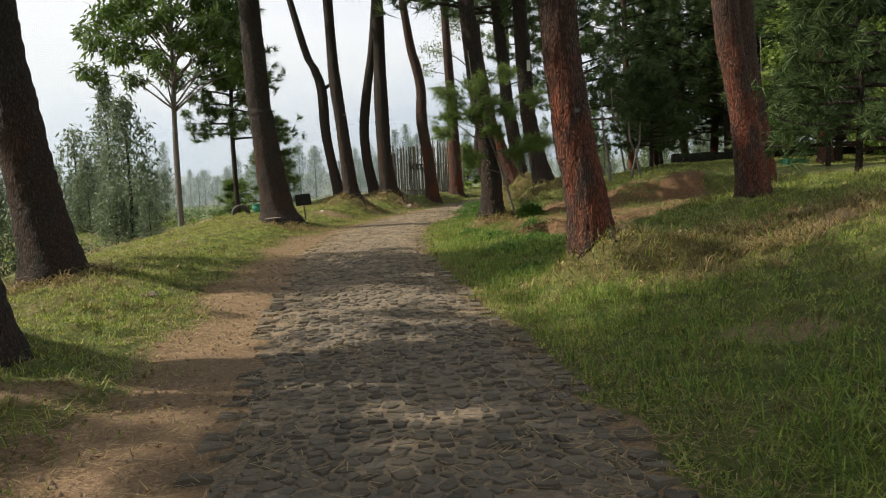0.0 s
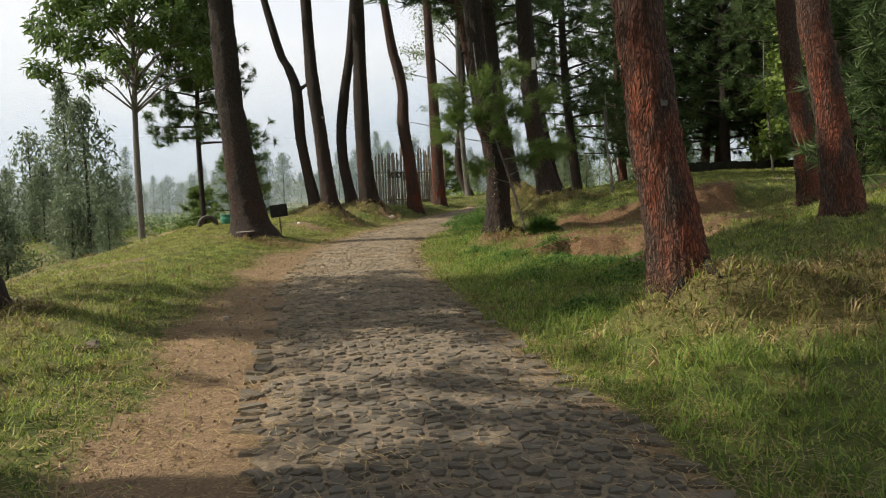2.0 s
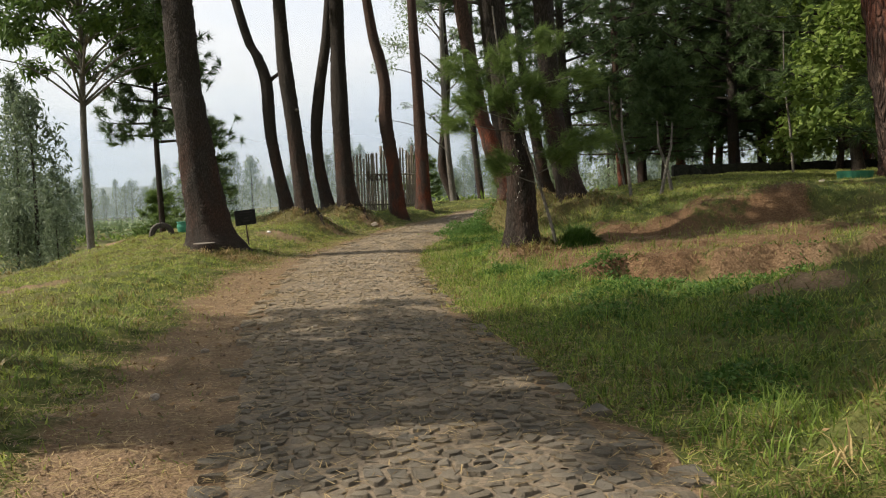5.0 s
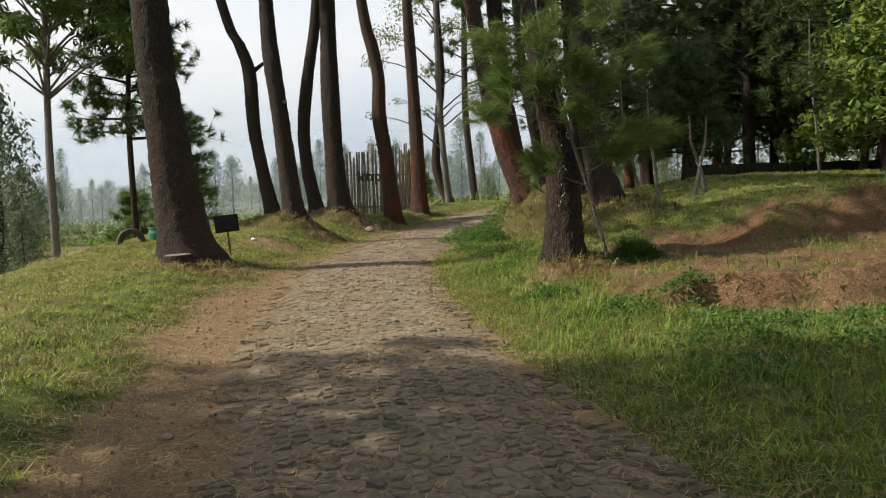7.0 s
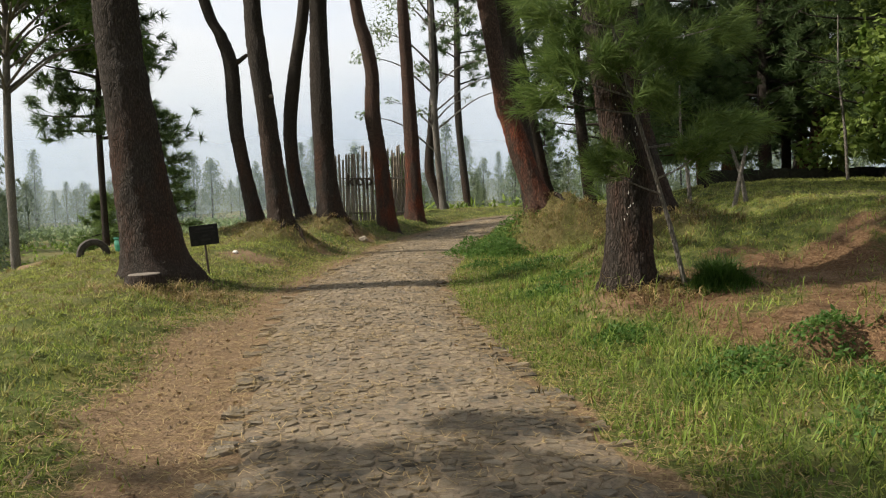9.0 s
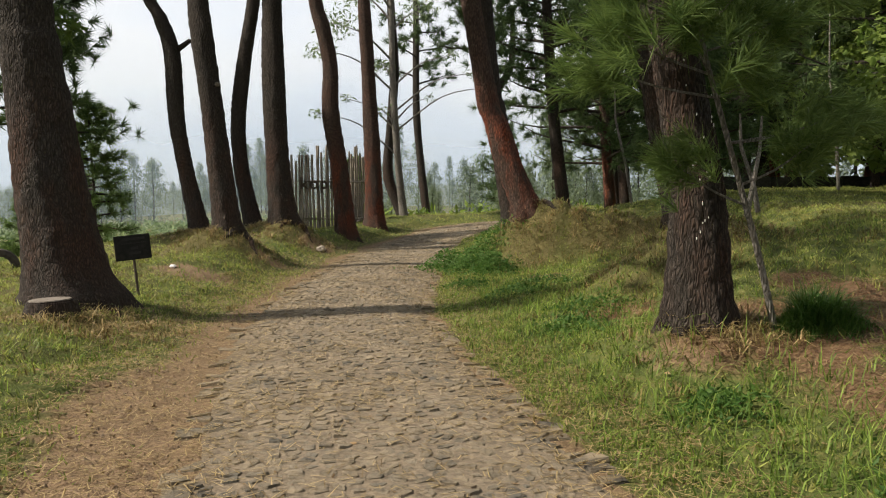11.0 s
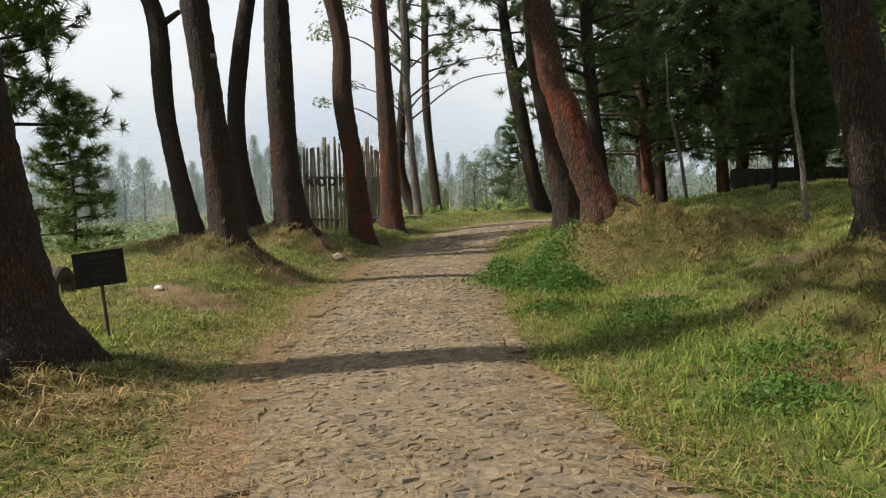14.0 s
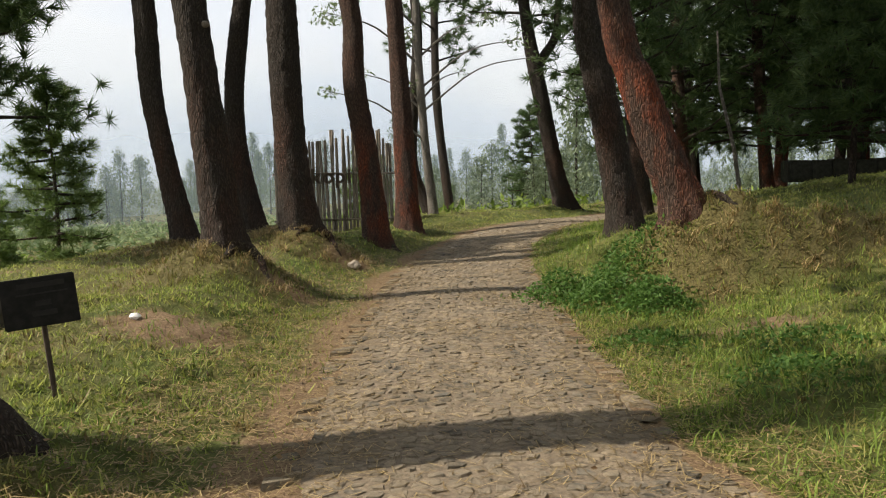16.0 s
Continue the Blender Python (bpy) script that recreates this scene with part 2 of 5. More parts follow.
def side(x, y):
    """Distance from the road's middle line, negative on its left, and the length along it."""
    x, y = np.asarray(x, float), np.asarray(y, float)
    best, s_best, along, acc = np.full(x.shape, 1e9), np.zeros(x.shape), np.zeros(x.shape), 0.0
    for p, q in zip(ROAD[:-1], ROAD[1:]):
        d = q - p
        n_ = np.hypot(*d)
        d = d / n_
        t = np.clip((x - p[0]) * d[0] + (y - p[1]) * d[1], 0, n_)
        ex, ey = x - p[0] - t * d[0], y - p[1] - t * d[1]
        dist = np.hypot(ex, ey)
        near = dist < best
        best = np.where(near, dist, best)
        s_best = np.where(near, np.where(ex * d[1] - ey * d[0] >= 0, dist, -dist), s_best)
        along = np.where(near, acc + t, along)
        acc += n_
    return s_best, along


def ease(a, b, v):
    t = np.clip((v - a) / (b - a), 0, 1)
    return t * t * (3 - 2 * t)


def ripple(x, y, scale, seed=0.0):
    """Cheap smooth noise in -1..1 from a few crossed waves."""
    x, y = x * scale + seed, y * scale - seed * 1.7
    return (np.sin(x * 1.31 + 1.7 * np.sin(y * 0.83)) + np.sin(y * 1.73 + 1.3 * np.sin(x * 1.07 + 2.0)) + np.sin(x * 2.7 - y * 2.1) * 0.5) / 2.5


# mounds round the feet of the trees: x, y, height, radius along x, radius along y
MOUNDS = [(2.62, 10.15, 0.44, 0.66, 0.72), (3.6, 9.95, 0.20, 0.95, 0.7), (8.5, 29.2, 0.30, 2.0, 2.2), (5.75, 12.8, 0.10, 0.9, 0.9), (-4.6, 11.8, 0.12, 1.0, 0.9), (-3.5, 25.1, 0.08, 0.9, 0.8),
          (-1.5, 32.0, 0.40, 1.0, 0.9), (-2.2, 37.2, 0.25, 1.2, 1.2), (0.1, 36.4, 0.40, 1.1, 1.0), (-0.6, 40.4, 0.30, 1.2, 1.2), (2.0, 39.7, 0.10, 0.8, 0.8),
          (2.5, 20.4, 0.33, 0.75, 0.8), (4.4, 23.9, 0.58, 1.1, 1.0), (4.5, 30.0, 1.02, 0.9, 0.9), (5.5, 29.3, 0.56, 1.0, 0.62), (6.4, 29.4, 0.26, 0.8, 0.55), (10.7, 48.7, 0.15, 1.2, 1.0), (5.4, 33.6, 0.5, 1.2, 1.2),
          (5.2, 21.4, -0.30, 0.8, 0.5), (3.9, 18.7, 0.12, 0.7, 0.4), (6.3, 18.9, 0.12, 0.8, 0.4)]


def height(x, y):
    x, y = np.asarray(x, float), np.asarray(y, float)
    s, along = side(x, y)
    rise = 0.35 * ease(33, 50, y) * ease(1, 5, x) + 0.26 * ease(28, 38, y) * ease(3.0, 8.5, x) * (1 - 0.75 * ease(41.5, 47.5, y) * (1 - ease(12, 17, x)))
    left = 0.22 * ease(1.9, 3.4, -s) + 0.20 * ease(26, 31, y) * ease(1.6, 3.2, -s) * (1 - ease(40, 50, y))
    crest = np.interp(y, (0, 10, 16, 26, 33, 40, 50), (6.0, 4.6, 4.4, 5.2, 6.4, 7.4, 9.0)) + 0.4 * ripple(x * 0, y, 0.5)
    left = left - 0.10 * ease(3.5, 5.0, -s) - 4.6 * ease(crest, crest + 13, -s) * (1 - 0.55 * ease(45, 70, y))
    left = left - 2.0 * ease(52, 66, y) * ease(2, 6, -s) * (1 - ease(6, 18, -s))
    right = 0.12 * ease(1.5, 3.0, s) + 0.55 * ease(2.6, 5.4, s) + 0.55 * ease(4.4, 8.5, s) + 0.06 * ease(8, 14, s)
    right = right * (1 - 0.35 * ease(23.5, 27.0, y) * (1 - ease(29, 33, y)) * (1 - ease(6, 10, s)))
    z = rise + np.where(s < 0, left, right)
    lump = 1 + 0.11 * ripple(x, y, 4.3, 2.5) + 0.08 * ripple(x, y, 9.1, 6.5)
    for mx, my, mh, rx, ry in MOUNDS:
        z = z + lump * mh * np.exp(-(((x - mx) / rx) ** 2 + ((y - my) / ry) ** 2) ** 1.25)
    rough = ease(1.3, 2.4, np.abs(s))
    z = z + rough * (0.050 * ripple(x, y, 1.9) + 0.038 * ripple(x, y, 5.1, 3.0) + 0.024 * ripple(x, y, 11, 1.0))
    z = z + (1 - rough) * (0.015 * ripple(x, y, 1.2, 5.0) - 0.02 * ease(0.5, 1.2, np.abs(s)))
    # bare hollow: a low front bank, a trodden ledge and a higher bank behind it
    hollow = ease(2.3, 4.3, s + 0.2 * ripple(x, y, 1.7, 3.0)) * (1 - ease(8.5, 10.5, s)) * ease(13.8, 15.6, y) * (1 - ease(20.25, 20.75, y + 0.30 * ripple(x, y, 1.3, 4.0)))
    front = -0.04 + 0.035 * (s - 2.6) + 0.03 * ripple(x, y, 2.4, 1.0)
    ledge = 0.33 + 0.055 * (s - 3.0) + 0.035 * ripple(x, y, 3.1, 8.0) + 0.03 * ripple(x, y, 8.3, 2.0)
    step_ = ease(17.00, 17.16, y + 0.42 * ripple(x, y, 0.95, 2.0) + 0.10 * ripple(x, y, 4.1))
    z = z + hollow * 0.92 * (front + (ledge - front) * step_ - z)
    z = z + 0.10 * ease(3.4, 4.4, s) * (1 - ease(8, 10, s)) * ease(20.3, 20.8, y + 0.30 * ripple(x, y, 1.3, 4.0)) * (1 - ease(21.2, 24.5, y))
    far = ease(60, 130, np.hypot(x, y - 20))
    return z * (1 - far) + far * (-2.2 - 1.6 * ease(0, -40, x) + 1.5 * ripple(x, y, 0.02)) + 9 * ease(220, 620, np.hypot(x, y))


def drop(x, y):
    return float(height(np.array([x]), np.array([y]))[0])


def dirt_mask(x, y):
    s, along = side(x, y)
    strip = ease(-2.7, -1.5, s + 0.22 * ripple(x, y, 1.1) - 0.55 * ease(20.5, 25.0, y)) * (1 - ease(1.10, 1.34, s + 0.12 * ripple(x, y, 2.3)))
    pit = ease(2.4, 3.4, s) * (1 - ease(7.5, 9.5, s)) * ease(16.5, 17.1, y + 0.42 * ripple(x, y, 0.95, 2.0)) * (1 - ease(21.0, 22.2, y + 0.5 * ripple(x, y, 1.2))) * (0.72 + 0.42 * ripple(x, y, 2.1, 5.0))
    pit = np.maximum(pit, 0.8 * np.exp(-((x - 2.4) ** 2 + (y - 20.0) ** 2) / 0.5))
    spots = 0.62 * ease(0.66, 0.88, ripple(x, y, 0.9, 7.0)) * (1 - ease(27, 28.5, y) * ease(2, 3, x)) + 0.85 * np.exp(-((x + 1.9) ** 2 + ((y - 28.6) / 0.8) ** 2))
    banks = 0.7 * np.exp(-(((x + 0.6) / 0.6) ** 2 + ((y - 31.4) / 0.6) ** 2)) + 0.9 * np.exp(-(((x - 0.75) / 0.5) ** 2 + ((y - 35.6) / 0.6) ** 2))
    banks = banks + 0.9 * np.exp(-(((x - 6.2) / 0.9) ** 2 + ((y - 27.6) / 0.5) ** 2)) + 0.7 * np.exp(-(((x - 3.6) / 0.9) ** 2 + ((y - 27.2) / 0.35) ** 2))
    return np.clip(np.maximum(np.maximum(strip, pit), np.maximum(spots * ease(1.4, 2.6, np.abs(s)), banks)), 0, 1)


def rust_mask(x, y):
    s, along = side(x, y)
    return ease(2.2, 3.2, s) * (1 - ease(9, 11, s)) * ease(16.5, 17.5, y) * (1 - ease(23, 24.5, y))


# matted straw round the mounds: x, y, radius along x, radius along y
STRAW_ZONES = [(2.75, 10.0, 0.75, 0.85), (4.0, 9.6, 1.5, 0.9), (5.6, 10.3, 1.0, 0.8), (-1.5, 32.0, 1.1, 1.0), (-2.2, 37.2, 1.2, 1.2), (0.1, 36.4, 1.2, 1.1), (-0.6, 40.4, 1.2, 1.2), (4.4, 23.9, 1.2, 1.0),
               (4.6, 29.6, 1.1, 0.9), (5.6, 29.2, 1.3, 0.75), (6.8, 29.4, 1.0, 0.7), (-4.6, 11.5, 0.9, 0.8), (2.6, 20.2, 0.6, 0.6), (-3.0, 23.9, 1.0, 0.7)]


def straw_zone(x, y):
    v = np.zeros(np.shape(x))
    for zx, zy, rx, ry in STRAW_ZONES:
        v = np.maximum(v, np.exp(-(((x - zx) / rx) ** 2 + ((y - zy) / ry) ** 2) ** 1.5))
    return np.clip(v * (0.85 + 0.35 * ripple(x, y, 3.3, 6.0)), 0, 1)


def dry_mask(x, y):
    s, along = side(x, y)
    v = 0.30 + 0.25 * ease(2.2, 4.0, -s) + 0.1 * ease(6, 9, s)
    return np.clip(v + 0.75 * straw_zone(x, y), 0, 1)


# ---- mesh helpers ----
def mesh_from(name, verts, faces, mats, smooth=True, face_mats=None):
    """A mesh from arrays; every face has as many corners as faces has columns."""
    verts, faces = np.asarray(verts, np.float32), np.asarray(faces, np.int32)
    me = bpy.data.meshes.new(name)
    k = faces.shape[1]
    me.vertices.add(len(verts))
    me.vertices.foreach_set("co", verts.ravel())
    me.loops.add(faces.size)
    me.loops.foreach_set("vertex_index", faces.ravel())
    me.polygons.add(len(faces))
    me.polygons.foreach_set("loop_start", np.arange(0, faces.size, k, dtype=np.int32))
    me.polygons.foreach_set("loop_total", np.full(len(faces), k, np.int32))
    me.polygons.foreach_set("use_smooth", np.full(len(faces), smooth, bool))
    for m in mats if isinstance(mats, (list, tuple)) else [mats]:
        me.materials.append(m)
    if face_mats is not None:
        me.polygons.foreach_set("material_index", np.asarray(face_mats, np.int32))
    me.update(calc_edges=True)
    me.validate()
    return me


def part(name, bm, mat=None, parent=None, label=""):
    """One mesh object from a bmesh or a mesh, under a thing or a part."""
    if isinstance(bm, bmesh.types.BMesh):
        me = bpy.data.meshes.new(name)
        bm.to_mesh(me)
        bm.free()
        if mat:
            me.materials.append(mat)
    else:
        me = bm
    ob = new(name, me)
    if parent is not None:
        ob.parent = parent
    if label:
        ob["label"] = label
    return ob


def thing(name, loc, label, category, group="", kind="", rz=0.0):
    ob = new(name)
    ob.empty_display_size = 0.2
    ob.matrix_world = pose(*loc, 0, 0, rz)
    return tagged(ob, label, category, group, kind)


def tube(points, radii, sides=10, closed_end=True):
    """Arrays of a tube along points."""
    P, R = [Vector(p) for p in points], radii
    verts, faces = [], []
    ref = Vector((1, 0, 0))
    for k, p in enumerate(P):
        d = (P[min(k + 1, len(P) - 1)] - P[max(k - 1, 0)]).normalized()
        u = (ref - d * ref.dot(d))
        u = u.normalized() if u.length > 1e-4 else d.orthogonal().normalized()
        w = d.cross(u)
        for j in range(sides):
            a = 2 * math.pi * j / sides
            verts.append(p + (u * math.cos(a) + w * math.sin(a)) * R[k])
    for k in range(len(P) - 1):
        for j in range(sides):
            a, b = k * sides + j, k * sides + (j + 1) % sides
            faces.append((a, b, b + sides, a + sides))
    return verts, faces


def spline(pts, n):
    """Catmull-Rom through rows of any width, n steps a stretch."""
    p = np.array(pts, float)
    p = np.vstack([2 * p[0] - p[1], p, 2 * p[-1] - p[-2]])
    out = []
    for k in range(1, len(p) - 2):
        for j in range(n):
            t = j / n
            out.append(0.5 * (2 * p[k] + (p[k + 1] - p[k - 1]) * t + (2 * p[k - 1] - 5 * p[k] + 4 * p[k + 1] - p[k + 2]) * t * t
                              + (3 * p[k] - p[k - 1] - 3 * p[k + 1] + p[k + 2]) * t ** 3))
    out.append(p[-2])
    return np.array(out)


def trunk_mesh(pts, top, sides=40, step=0.07, fine_to=7.0, relief=1.0, mat=None, flare=0.5):
    """pts: rows of x, y, z, radius from the base; the trunk goes on to the height top."""
    p = [list(r) for r in pts]
    p.sort(key=lambda r: r[2])
    dx, dy, dz = [p[-1][i] - p[-2][i] for i in range(3)]
    grow = max(top - p[-1][2], 0.5)
    k = 0.45 * grow / max(dz, 0.1)
    p.append([p[-1][0] + dx * k * 0.6, p[-1][1] + dy * k * 0.6, p[-1][2] + grow * 0.5, p[-1][3] * 0.8])
    p.append([p[-1][0] + dx * k * 0.3, p[-1][1] + dy * k * 0.3, p[-1][2] + grow * 0.5, p[-1][3] * 0.35])
    first = p[0]
    p[0] = [first[0], first[1], max(first[2], 0.0), first[3]]
    p.insert(0, [first[0] + 0.02, first[1], -0.45, first[3] * 1.02])
    dense = spline(p, 24)
    zs = [-0.4]
    while zs[-1] < top - 0.05:
        zs.append(zs[-1] + (step if zs[-1] < fine_to else 0.35))
    zs = np.array(zs)
    cx, cy, r = (np.interp(zs, dense[:, 2], dense[:, i]) for i in (0, 1, 3))
    seed = random.uniform(0, 50)
    ang = np.linspace(0, 2 * np.pi, sides, endpoint=False)
    A, Z = np.meshgrid(ang, zs)
    R = np.repeat(r[:, None], sides, 1)
    lobes = 0.55 + 0.45 * np.sin(A * 5 + seed) * np.sin(A * 2 + seed * 0.7)
    R = R * (1 + flare * 0.55 * np.exp(-np.clip(Z, -0.2, 9) / 0.22) * lobes + flare * 0.16 * np.exp(-np.clip(Z, 0, 9) / 0.7))
    if relief > 0:
        rel = np.zeros_like(R)
        for i in range(len(zs)):
            if zs[i] > fine_to:
                continue
            for j in range(sides):
                q = Vector((math.cos(ang[j]) * r[i] * 15 + seed, math.sin(ang[j]) * r[i] * 15, zs[i] * 4.6))
                q += Vector((noise.noise(q * 0.7), noise.noise(q * 0.7 + Vector((9, 0, 0))), 0)) * 0.6
                d = noise.voronoi(q)[0]
                rel[i, j] = min(d[1] - d[0], 0.5) * 0.046 - 0.013
        R = R + rel * relief * np.clip(R / 0.25, 0.4, 1.2)
    R = R * (1 + 0.035 * np.sin(Z * 1.7 + seed) + 0.03 * np.sin(A * 3 + Z * 0.9 + seed))
    X, Y = cx[:, None] + R * np.cos(A), cy[:, None] + R * np.sin(A)
    verts = np.stack([X, Y, Z], -1).reshape(-1, 3)
    i, j = np.meshgrid(np.arange(len(zs) - 1), np.arange(sides), indexing="ij")
    a, b = i * sides + j, i * sides + (j + 1) % sides
    faces = np.stack([a, b, b + sides, a + sides], -1).reshape(-1, 4)
    return mesh_from("trunk", verts, faces, mat), (zs, cx, cy, r)


rng = np.random.default_rng(7)


def unit(v):
    return v / np.maximum(np.linalg.norm(v, axis=-1, keepdims=True), 1e-9)


def needle_tufts(centres, dirs, per, length, width, spread=0.9, droop=0.15):
    """Arrays of thin triangles, per of them round each tuft's direction."""
    c, d = np.repeat(centres, per, 0), np.repeat(dirs, per, 0)
    n_ = len(c)
    v = unit(d + rng.normal(0, spread, (n_, 3)) * 0.75 + np.array([0, 0, -droop]))
    ln = length * rng.uniform(0.6, 1.15, (n_, 1))
    w = unit(np.cross(v, rng.normal(0, 1, (n_, 3)))) * width * 0.5
    base = c + v * ln * 0.05 - d * rng.uniform(0, 0.5, (n_, 1)) * length
    tip = base + v * ln + np.array([0, 0, -droop]) * ln * 0.4
    verts = np.stack([base - w, base + w, tip], 1).reshape(-1, 3)
    return verts, np.arange(n_ * 3).reshape(-1, 3)


def leaf_quads(centres, size, flat=0.5, aspect=0.5, down=0.0):
    """Arrays of lozenge leaves at the centres."""
    n_ = len(centres)
    v = unit(rng.normal(0, 1, (n_, 3)) * np.array([1, 1, 1 - flat * 0.7]) + np.array([0, 0, -down]))
    w = unit(np.cross(v, rng.normal(0, 1, (n_, 3)) * np.array([0.5, 0.5, 1.0]) + np.array([0, 0, 0.6])))
    ln = size * rng.uniform(0.6, 1.3, (n_, 1))
    w = w * ln * aspect * 0.5
    nrm = np.cross(v, w) * 0.25
    verts = np.stack([centres, centres + v * ln * 0.45 + w + nrm, centres + v * ln, centres + v * ln * 0.45 - w + nrm], 1).reshape(-1, 3)
    return verts, np.arange(n_ * 4).reshape(-1, 4)


def join(parts):
    vs, fs, o = [], [], 0
    for v, f in parts:
        v = np.asarray(v, float).reshape(-1, 3)
        vs.append(v)
        fs.append(np.asarray(f) + o)
        o += len(v)
    return np.vstack(vs), np.vstack(fs)


def pine_crown(spine, z0, z1, reach, branches, tufts, per, length, width, mat, up=0.25, sparse=0.0):
    """Limbs and needles of a pine round its trunk. Returns two meshes."""
    zs, cx, cy, r = spine
    wood, cen, dirs = [], [], []
    for k in range(branches):
        u = (k + rng.uniform(0, 1)) / branches
        z = z0 + (z1 - z0) * u
        bx, by = np.interp(z, zs, cx), np.interp(z, zs, cy)
        a = k * 2.4 + rng.uniform(-0.5, 0.5)
        L = reach * (1.0 - 0.72 * u ** 1.3) * rng.uniform(0.65, 1.15)
        h = np.array([math.cos(a), math.sin(a), 0])
        t = np.linspace(0, 1, 6)[:, None]
        lift = up + rng.uniform(-0.15, 0.2)
        pts = np.array([bx, by, z]) + h * t * L + np.array([0, 0, 1.0]) * (lift * t - 0.22 * t ** 2 + 0.25 * t ** 4) * L
        wood.append(tube(pts, np.linspace(0.03 + 0.012 * L, 0.008, 6), 5))
        for j in range(tufts):
            q = rng.uniform(0.32 + sparse * 0.3, 1.03)
            i = min(int(q * 5), 4)
            p = pts[i] + (pts[i + 1] - pts[i]) * (q * 5 - i) + rng.normal(0, 0.11, 3) * L * (0.4 + 0.5 * q)
            cen.append(p)
            dirs.append(unit(h * 0.8 + np.array([0, 0, 0.45]) + rng.normal(0, 0.5, 3)))
    wv, wf = join(wood)
    nv, nf = needle_tufts(np.array(cen), np.array(dirs), per, length, width)
    return mesh_from("branch_spread", wv, wf, BARK), mesh_from("needles", nv, nf, mat, smooth=False)


PINE_LABEL = "tall pine with furrowed grey-brown bark on a grassy mound"


def pine(x, y, pts, top, bark=None, label=PINE_LABEL, crown=None, group="pines along the road", relief=1.0, sides=40, name="pine_tree", flare=0.5, z=None):
    """A pine: trunk, limbs and needles. crown: z0, reach, branches."""
    t = thing(name, (x, y, drop(x, y) if z is None else z), label, "tree", group)
    me, spine = trunk_mesh(pts, top, sides=sides, relief=relief, mat=bark or BARK, flare=flare)
    part("trunk", me, None, t)
    if crown:
        z0, reach, n_ = crown
        limbs, needles = pine_crown(spine, z0, top, reach, n_, 14, 38, 0.40, 0.030, NEEDLES)
        tagged(part("branch_spread", limbs, None, t), kind="stuff")
        tagged(part("crown", needles, None, t), kind="stuff")
    return t


# ---- ground ----
def axis(a, b, step, lo, hi, grow=1.16):
    mid = list(np.arange(a, b + step / 2, step))
    s, v = step, mid[0]
    left = []
    while v > lo:
        s *= grow
        v -= s
        left.append(v)
    s, v = step, mid[-1]
    right = []
    while v < hi:
        s *= grow
        v += s
        right.append(v)
    return np.array(left[::-1] + mid + right)


gx, gy = axis(-8, 12, 0.10, -1500, 1500), axis(-2, 46, 0.11, -1200, 2000)
GX, GY = np.meshgrid(gx, gy)
GZ = height(GX, GY)
nx, ny = len(gx), len(gy)
ii, jj = np.meshgrid(np.arange(ny - 1), np.arange(nx - 1), indexing="ij")
q0 = ii * nx + jj
ground_mesh = mesh_from("ground", np.stack([GX, GY, GZ], -1).reshape(-1, 3), np.stack([q0, q0 + 1, q0 + nx + 1, q0 + nx], -1).reshape(-1, 4), GROUND)
for key, mask in (("dirt", dirt_mask), ("dry", dry_mask), ("rust", rust_mask)):
    at = ground_mesh.attributes.new(key, "FLOAT", "POINT")
    at.data.foreach_set("value", mask(GX, GY).ravel().astype(np.float32))
ground = tagged(new("ground", ground_mesh), "grassy hillside with a bare earth strip beside the road", "ground", kind="structure")

# ---- pines on the left of the road ----
pine(-4.6, 11.8, [(-0.05, 0, 0.0, 0.42), (-0.26, 0.10, 0.94, 0.35), (-0.43, 0.18, 1.73, 0.32), (-0.57, 0.26, 2.51, 0.31), (-0.76, 0.40, 3.92, 0.28)], 15,
     crown=(8.6, 2.8, 30), label="dark leaning pine with rough bark on the grass verge")
pine(-3.40, 25.1, [(0.12, 0, 0.0, 0.55), (0.06, 0.02, 0.25, 0.49), (-0.01, 0.06, 0.70, 0.435), (-0.13, 0.14, 1.52, 0.41), (-0.22, 0.22, 2.36, 0.385), (-0.32, 0.29, 3.2, 0.36), (-0.39, 0.36, 4.0, 0.335)], 17,
     crown=(7.2, 3.8, 64), label="thick pine with deeply furrowed bark beside a cut stump", flare=0.38)
pine(-2.2, 37.3, [(0, 0, 0, 0.25), (-0.27, 0.15, 1.39, 0.22), (-0.51, 0.31, 2.93, 0.21), (-0.60, 0.45, 4.7, 0.225), (-0.88, 0.58, 5.65, 0.20), (-1.32, 0.74, 6.68, 0.165)], 15,
     crown=(10.5, 2.8, 26), label="slender pine with a crooked trunk and a broken branch stub")
scar_pine = pine(-1.48, 32.0, [(0.03, 0, 0, 0.275), (-0.07, 0.09, 0.98, 0.25), (-0.24, 0.25, 2.75, 0.237), (-0.39, 0.38, 4.11, 0.225), (-0.48, 0.49, 5.47, 0.20)], 16, crown=(8.3, 3.8, 62))
pine(-0.66, 40.5, [(-0.05, 0, 0, 0.26), (-0.35, 0.18, 1.58, 0.235), (-0.43, 0.31, 3.13, 0.235), (-0.2, 0.41, 5.05, 0.22), (0.17, 0.51, 7.36, 0.20)], 15, crown=(11, 2.6, 24),
     label="slim curving pine behind the row of straighter trunks")
pine(0.05, 36.5, [(-0.08, 0, 0, 0.36), (-0.19, 0.14, 1.46, 0.32), (-0.24, 0.34, 3.98, 0.295), (-0.24, 0.52, 6.48, 0.258)], 17, crown=(9.3, 3.8, 58))
